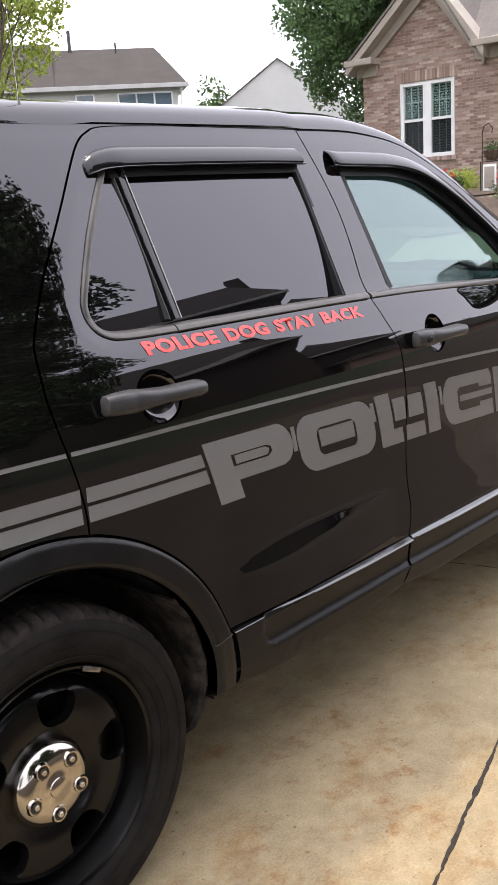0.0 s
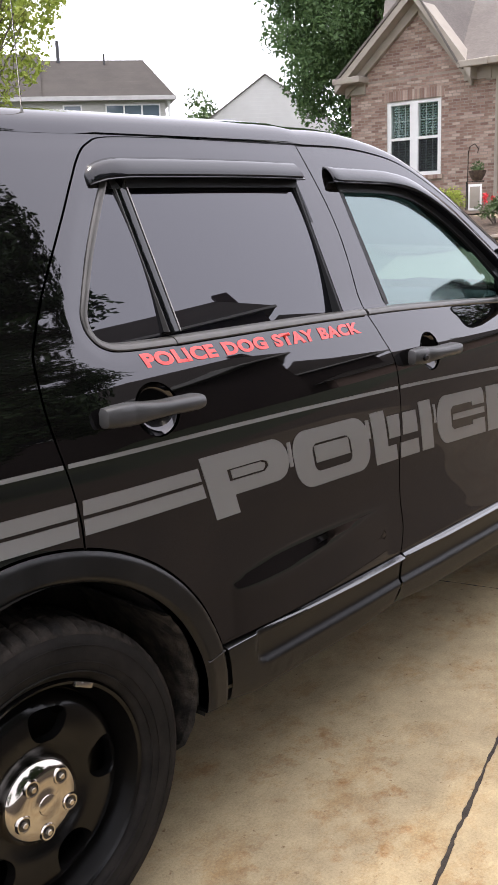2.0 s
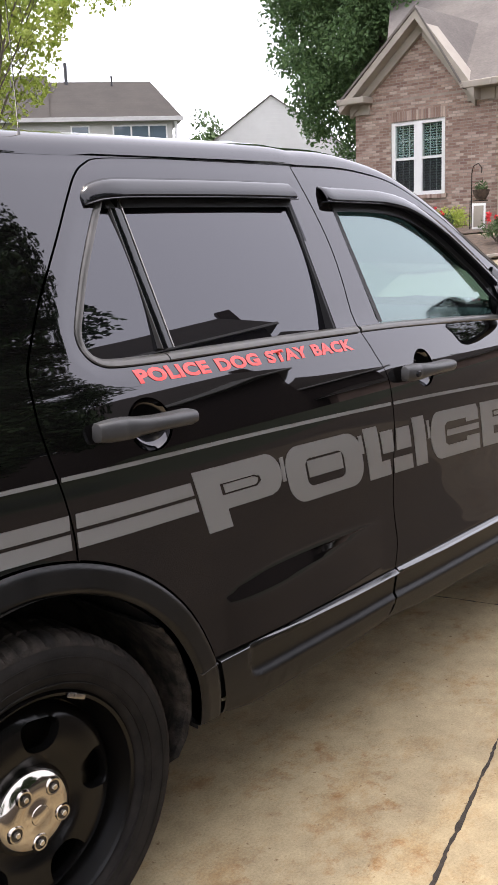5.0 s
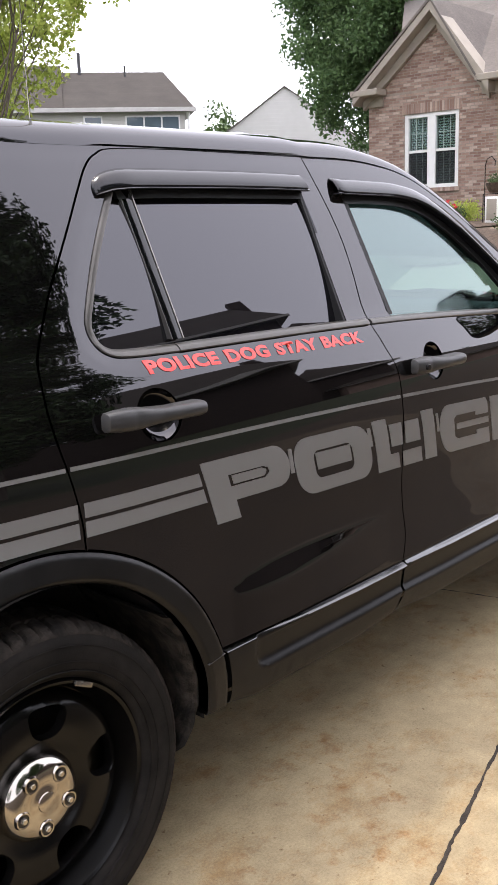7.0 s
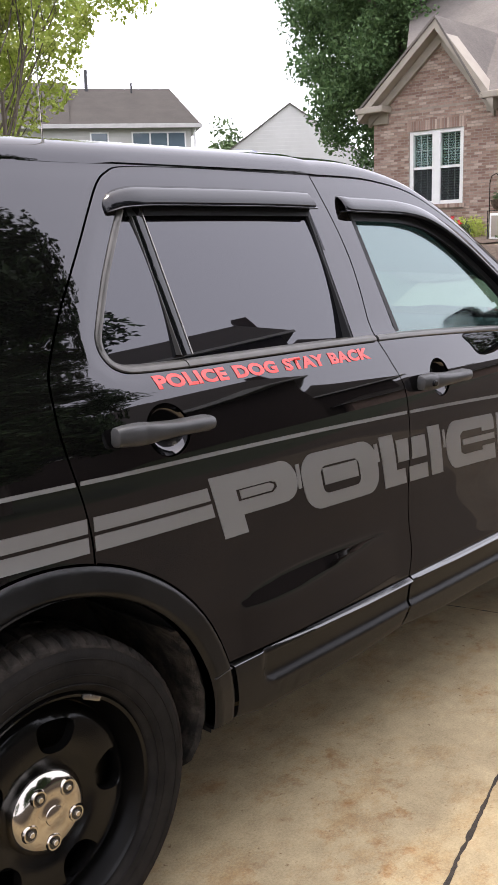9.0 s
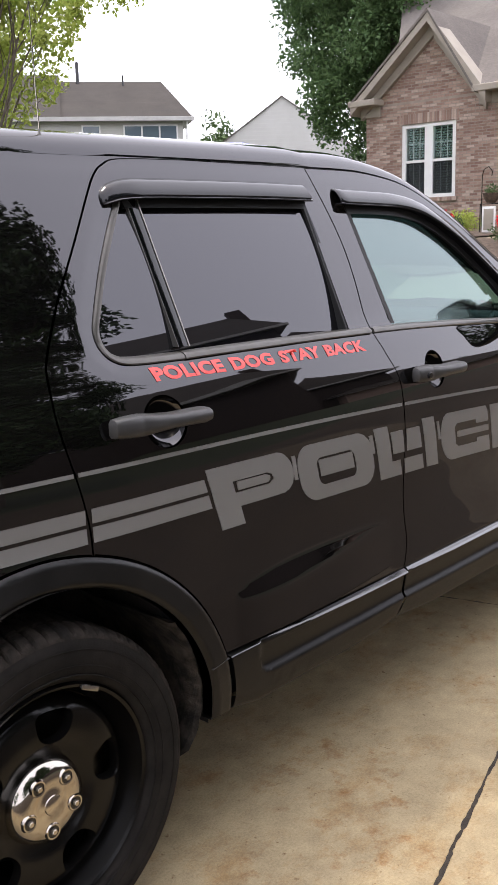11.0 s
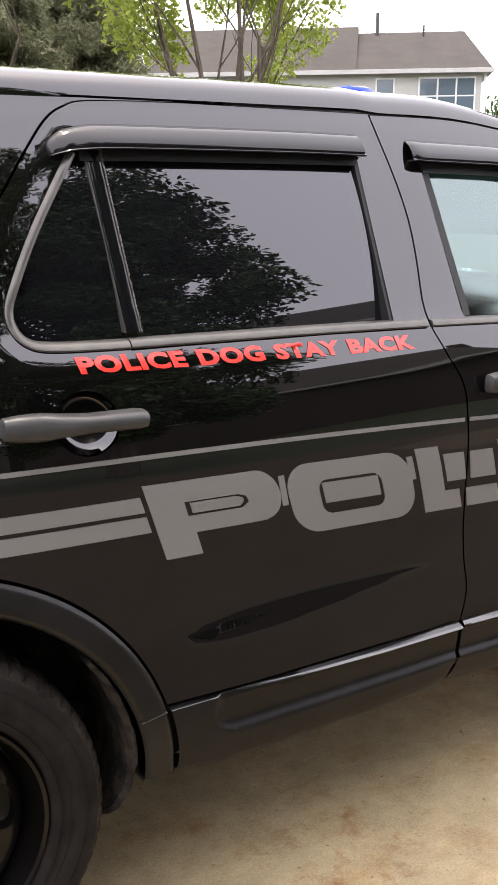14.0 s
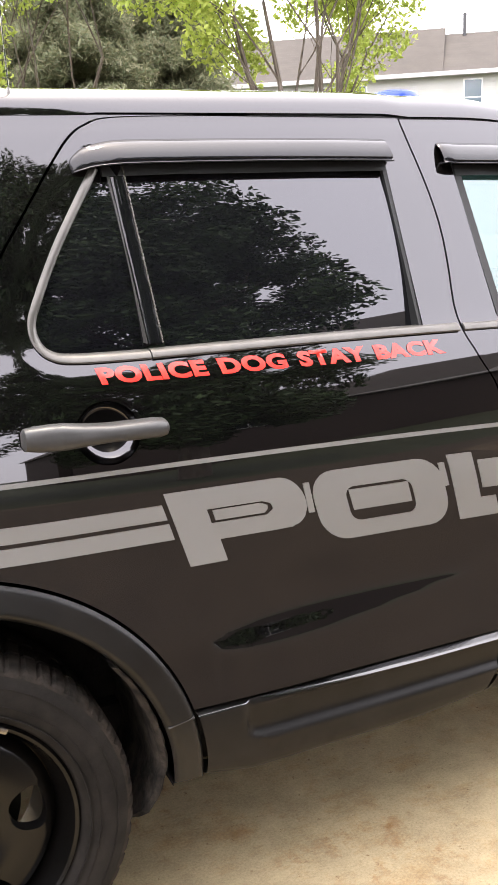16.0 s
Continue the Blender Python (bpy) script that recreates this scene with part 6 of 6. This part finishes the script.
def pine(at, height, radius, seed):
    t = thing("pine_tree", "tall dark pine tree with drooping needled boughs", "tree", at)
    r = random.Random(seed)
    bm = tube([(0, 0, -.1), (0, 0, height * .5), (0, 0, height)], [.2, .13, .02], 10)
    cl = []
    z = .8
    while z < height - .2:
        reach = radius * (1 - (z / height) ** 1.4) + .15
        for k in range(14):
            a = r.uniform(0, 2 * math.pi)
            ln = reach * r.uniform(.7, 1.1)
            tip = (ln * math.cos(a), ln * math.sin(a), z - ln * r.uniform(-.05, .22))
            tube([(0, 0, z), (tip[0] * .5, tip[1] * .5, (z + tip[2]) / 2 + .06), tip], [.03, .02, .008], 4, bm, cap=False)
            for s in (.35, .55, .75, .95):
                cl.append((tip[0] * s, tip[1] * s, z + (tip[2] - z) * s + .05, .38 * r.uniform(.8, 1.2)))
        z += .34
    part("trunk", bm, BARK, t, "grey-brown bark")
    leaf_cloud("needles", cl, 1200, .11, NEEDLES, t, seed, .8, "", .13)


pine((6.3, 21.5, 0), 9.0, 3.0, 3)
pine((9.2, 22.3, 0), 8.6, 2.6, 8)
pine((2.9, 22.6, 0), 9.0, 3.0, 14)
pine((8.0, 26.0, 0), 10.0, 3.4, 21)
pine((4.6, 26.5, 0), 10.0, 3.4, 27)


def shrub(name, at, rx, rz, mat, leaf, per, seed, label, flowers=0):
    s = thing(name, label, "shrub", at)
    r = random.Random(seed)
    cl = []
    for k in range(22):
        a, q = r.uniform(0, 6.28), r.random() ** .5
        cl.append((rx * q * math.cos(a), rx * q * math.sin(a), rz * (.25 + .7 * r.random() * (1 - .5 * q)), rx * .36))
    bm = bmesh.new()
    for k in range(7):
        c = cl[k * 3]
        tube([(0, 0, -.05), (c[0] * .5, c[1] * .5, c[2] * .5), (c[0], c[1], c[2])], [.015, .01, .006], 5, bm)
    part("stems", bm, BARK, s)
    leaf_cloud("leaves", cl, per, leaf, mat, s, seed)
    if flowers:
        leaf_cloud("flowers", [(rx * .7 * math.cos(a), rx * .7 * math.sin(a), rz * r.uniform(.75, 1.05), .04) for a in [r.uniform(0, 6.28) for _ in range(flowers)]], 9000, .03, PETAL, s, seed + 1, label="red blossoms")["kind"] = "stuff"
    return s


# beds in front of the house
def mulch_bed(loop, label):
    loop = [(p[0], p[1]) for p in smooth_line(loop, 6, True)]
    xs, ys = [p[0] for p in loop], [p[1] for p in loop]
    bm = bmesh.new()
    for ix in range(int((max(xs) - min(xs)) / .06) + 1):
        for iy in range(int((max(ys) - min(ys)) / .06) + 1):
            x, y = min(xs) + ix * .06, min(ys) + iy * .06
            if inside((x, y), loop):
                bm.faces.new([bm.verts.new((a, b, rise(a, b) + .03 + .02 * noise.noise((a * 3, b * 3, 0)))) for a, b in ((x, y), (x + .06, y), (x + .06, y + .06), (x, y + .06))])
    bmesh.ops.remove_doubles(bm, verts=bm.verts, dist=1e-4)
    return tagged(part("flower_bed", bm, MULCH), label, "flower bed", kind="structure")


mulch_bed([(13.3, 5.65), (12.7, 8.2), (13.2, 11.0), (15.58, 11.2), (15.58, 6.95), (16.85, 6.8), (16.8, 5.6), (15.0, 5.5)], "brown mulch flower bed by the house wall")
mulch_bed([(10.4, 5.7), (10.84, 4.78), (11.24, 4.66), (11.69, 4.41), (12.06, 4.16), (12.10, 4.50), (12.33, 5.00), (12.75, 5.65), (12.7, 6.6), (11.5, 6.9)], "brown mulch bed between the drive and the walk")
STONE = worn("field_stone", (0.20, 0.175, 0.14), (0.34, 0.30, 0.25), 9, 0.9, bump=0.6, fine=60)
stone_rng = random.Random(17)
for k in range(6):
    w = .26 + .125 * k + stone_rng.uniform(-.02, .02)
    x, y = 10.95 + 1.05 * w, 4.80 - .52 * w ** 1.3 + stone_rng.uniform(-.03, .04)
    bm = bmesh.new()
    bmesh.ops.create_icosphere(bm, subdivisions=2, radius=1.0)
    for v in bm.verts:
        v.co *= 1 + .30 * noise.noise(v.co * 1.3 + Vector((k * 3.1, 0, 0)))
        v.co.z = max(-.5, min(.5, v.co.z)) + .12 * noise.noise(v.co * 2.1)
    size = stone_rng.uniform(.8, 1.3)
    bmesh.ops.transform(bm, matrix=pose(0, 0, 0, stone_rng.uniform(-6, 6), stone_rng.uniform(-6, 6), stone_rng.uniform(60, 130)) @ Matrix.Diagonal((.125 * size, .085 * size, .055, 1)), verts=bm.verts)
    stone = part("edging_stone", bm, STONE)
    stone.location = (x, y, rise(x, y) + .04)
    tagged(stone, "flat grey-tan field stone edging the mulch bed", "stone")
shrub("boxwood_shrub", (16.0, 6.58, 1.47), .44, .78, LEAF_DARK, .035, 2600, 5, "rounded dark green shrub by the brick wall")
shrub("rose_bush", (12.15, 5.12, 1.25), .26, .44, LEAF_MID, .022, 5200, 6, "rose bush with red blossoms in the flower bed", 5)
shrub("ground_shrub", (14.6, 7.4, 1.42), .45, .45, LEAF_LIGHT, .03, 2600, 7, "low yellow-green shrub in the flower bed")
shrub("ground_shrub", (14.4, 8.5, 1.40), .5, .5, LEAF_MID, .03, 2600, 8, "low green shrub in the flower bed")
shrub("rose_bush", (14.0, 7.2, 1.37), .30, .45, LEAF_MID, .03, 3000, 9, "rose bush with red blossoms in the flower bed", 2)
hook = thing("plant_hook", "black iron shepherd's hook with a hanging flower basket", "plant hook", (14.3, 6.75, 1.40))
part("rod", tube([(0, 0, -.05), (0, 0, 1.0), (0, -.03, 1.12), (0, -.12, 1.16), (0, -.19, 1.08), (0, -.18, 1.0)], .008, 6), TRIM_BLACK, hook)
part("basket", lathe([(0, -.01), (.08, 0), (.13, .08), (.15, .16), (.14, .16)], 20, "Z"), MULCH, hook).location = (0, -.18, .56)
leaf_cloud("flowers", [(0, -.18, .76, .13), (.06, -.12, .72, .09), (-.05, -.25, .72, .09)], 9000, .025, LEAF_MID, hook, 77)
flag = thing("garden_flag", "small pale garden flag on a black stand", "flag", (13.6, 6.24, 1.30))
part("stand", tube([(0, .16, -.05), (0, .16, .62), (0, -.16, .62)], .010, 6), TRIM_BLACK, flag)
part("cloth", box_bm(-.006, -.12, .16, .006, .12, .58, .002), WHITE, flag, "pale cloth")
part("border", box_bm(-.010, -.09, .20, -.0065, .09, .54, .001), BEIGE, flag)
part("emblem", lathe([(0, 0), (.06, 0), (.06, .003)], 20), BEIGE, flag).matrix_basis = pose(-.014, 0, .36, 0, 0, 90)
sign = thing("yard_sign", "small blue round yard sign on a stake by the walk", "sign", (13.2, 4.27, 1.30))
part("stake", tube([(0, 0, -.05), (0, 0, .36)], .010, 6), TRIM_BLACK, sign)
board = lathe([(0, -.006), (.072, -.006), (.075, 0), (.072, .006), (0, .006)], 8)
bmesh.ops.transform(board, matrix=pose(0, 0, .38, 0, 0, 90), verts=board.verts)
part("board", board, SIGN_BLUE, sign, "blue sign board")
mark = box_bm(-.012, -.035, .355, -.008, .035, .405, .004)
part("mark", mark, WHITE, sign, "white mark")
pot = thing("planter", "dark planter with green plant on the porch step", "planter", (16.1, 5.79, 1.59))
part("bowl", lathe([(0, 0), (.13, 0), (.17, .25), (.18, .28), (.16, .28), (.15, .24)], 24, "Z"), TRIM_BLACK, pot)
leaf_cloud("leaves", [(0, 0, .36, .18), (.08, .06, .42, .12), (-.07, -.05, .40, .12)], 5000, .03, LEAF_DARK, pot, 91)
shrub("marigold_clump", (14.6, 4.95, 1.45), .28, .16, LEAF_YELLOW, .03, 4000, 12, "low clump of yellow flowers beside the walk")

GROUPS = (("street_house", "houses across the street"), ("street_tree", "trees across the street"), ("pine_tree", "pines behind the drive"),
          ("young_tree", "young trees beside the drive"), ("shade_tree", "shade trees beside the lane"), ("rose_bush", "rose bushes in the bed"),
          ("ground_shrub", "low shrubs in the bed"), ("edging_stone", "stones edging the bed"), ("distant_tree", "trees behind the siding house"))
for ob in list(bpy.data.objects):
    for key, words_of in GROUPS:
        if ob.parent is None and ob.name.split(".")[0] == key:
            tagged(ob, group=words_of)
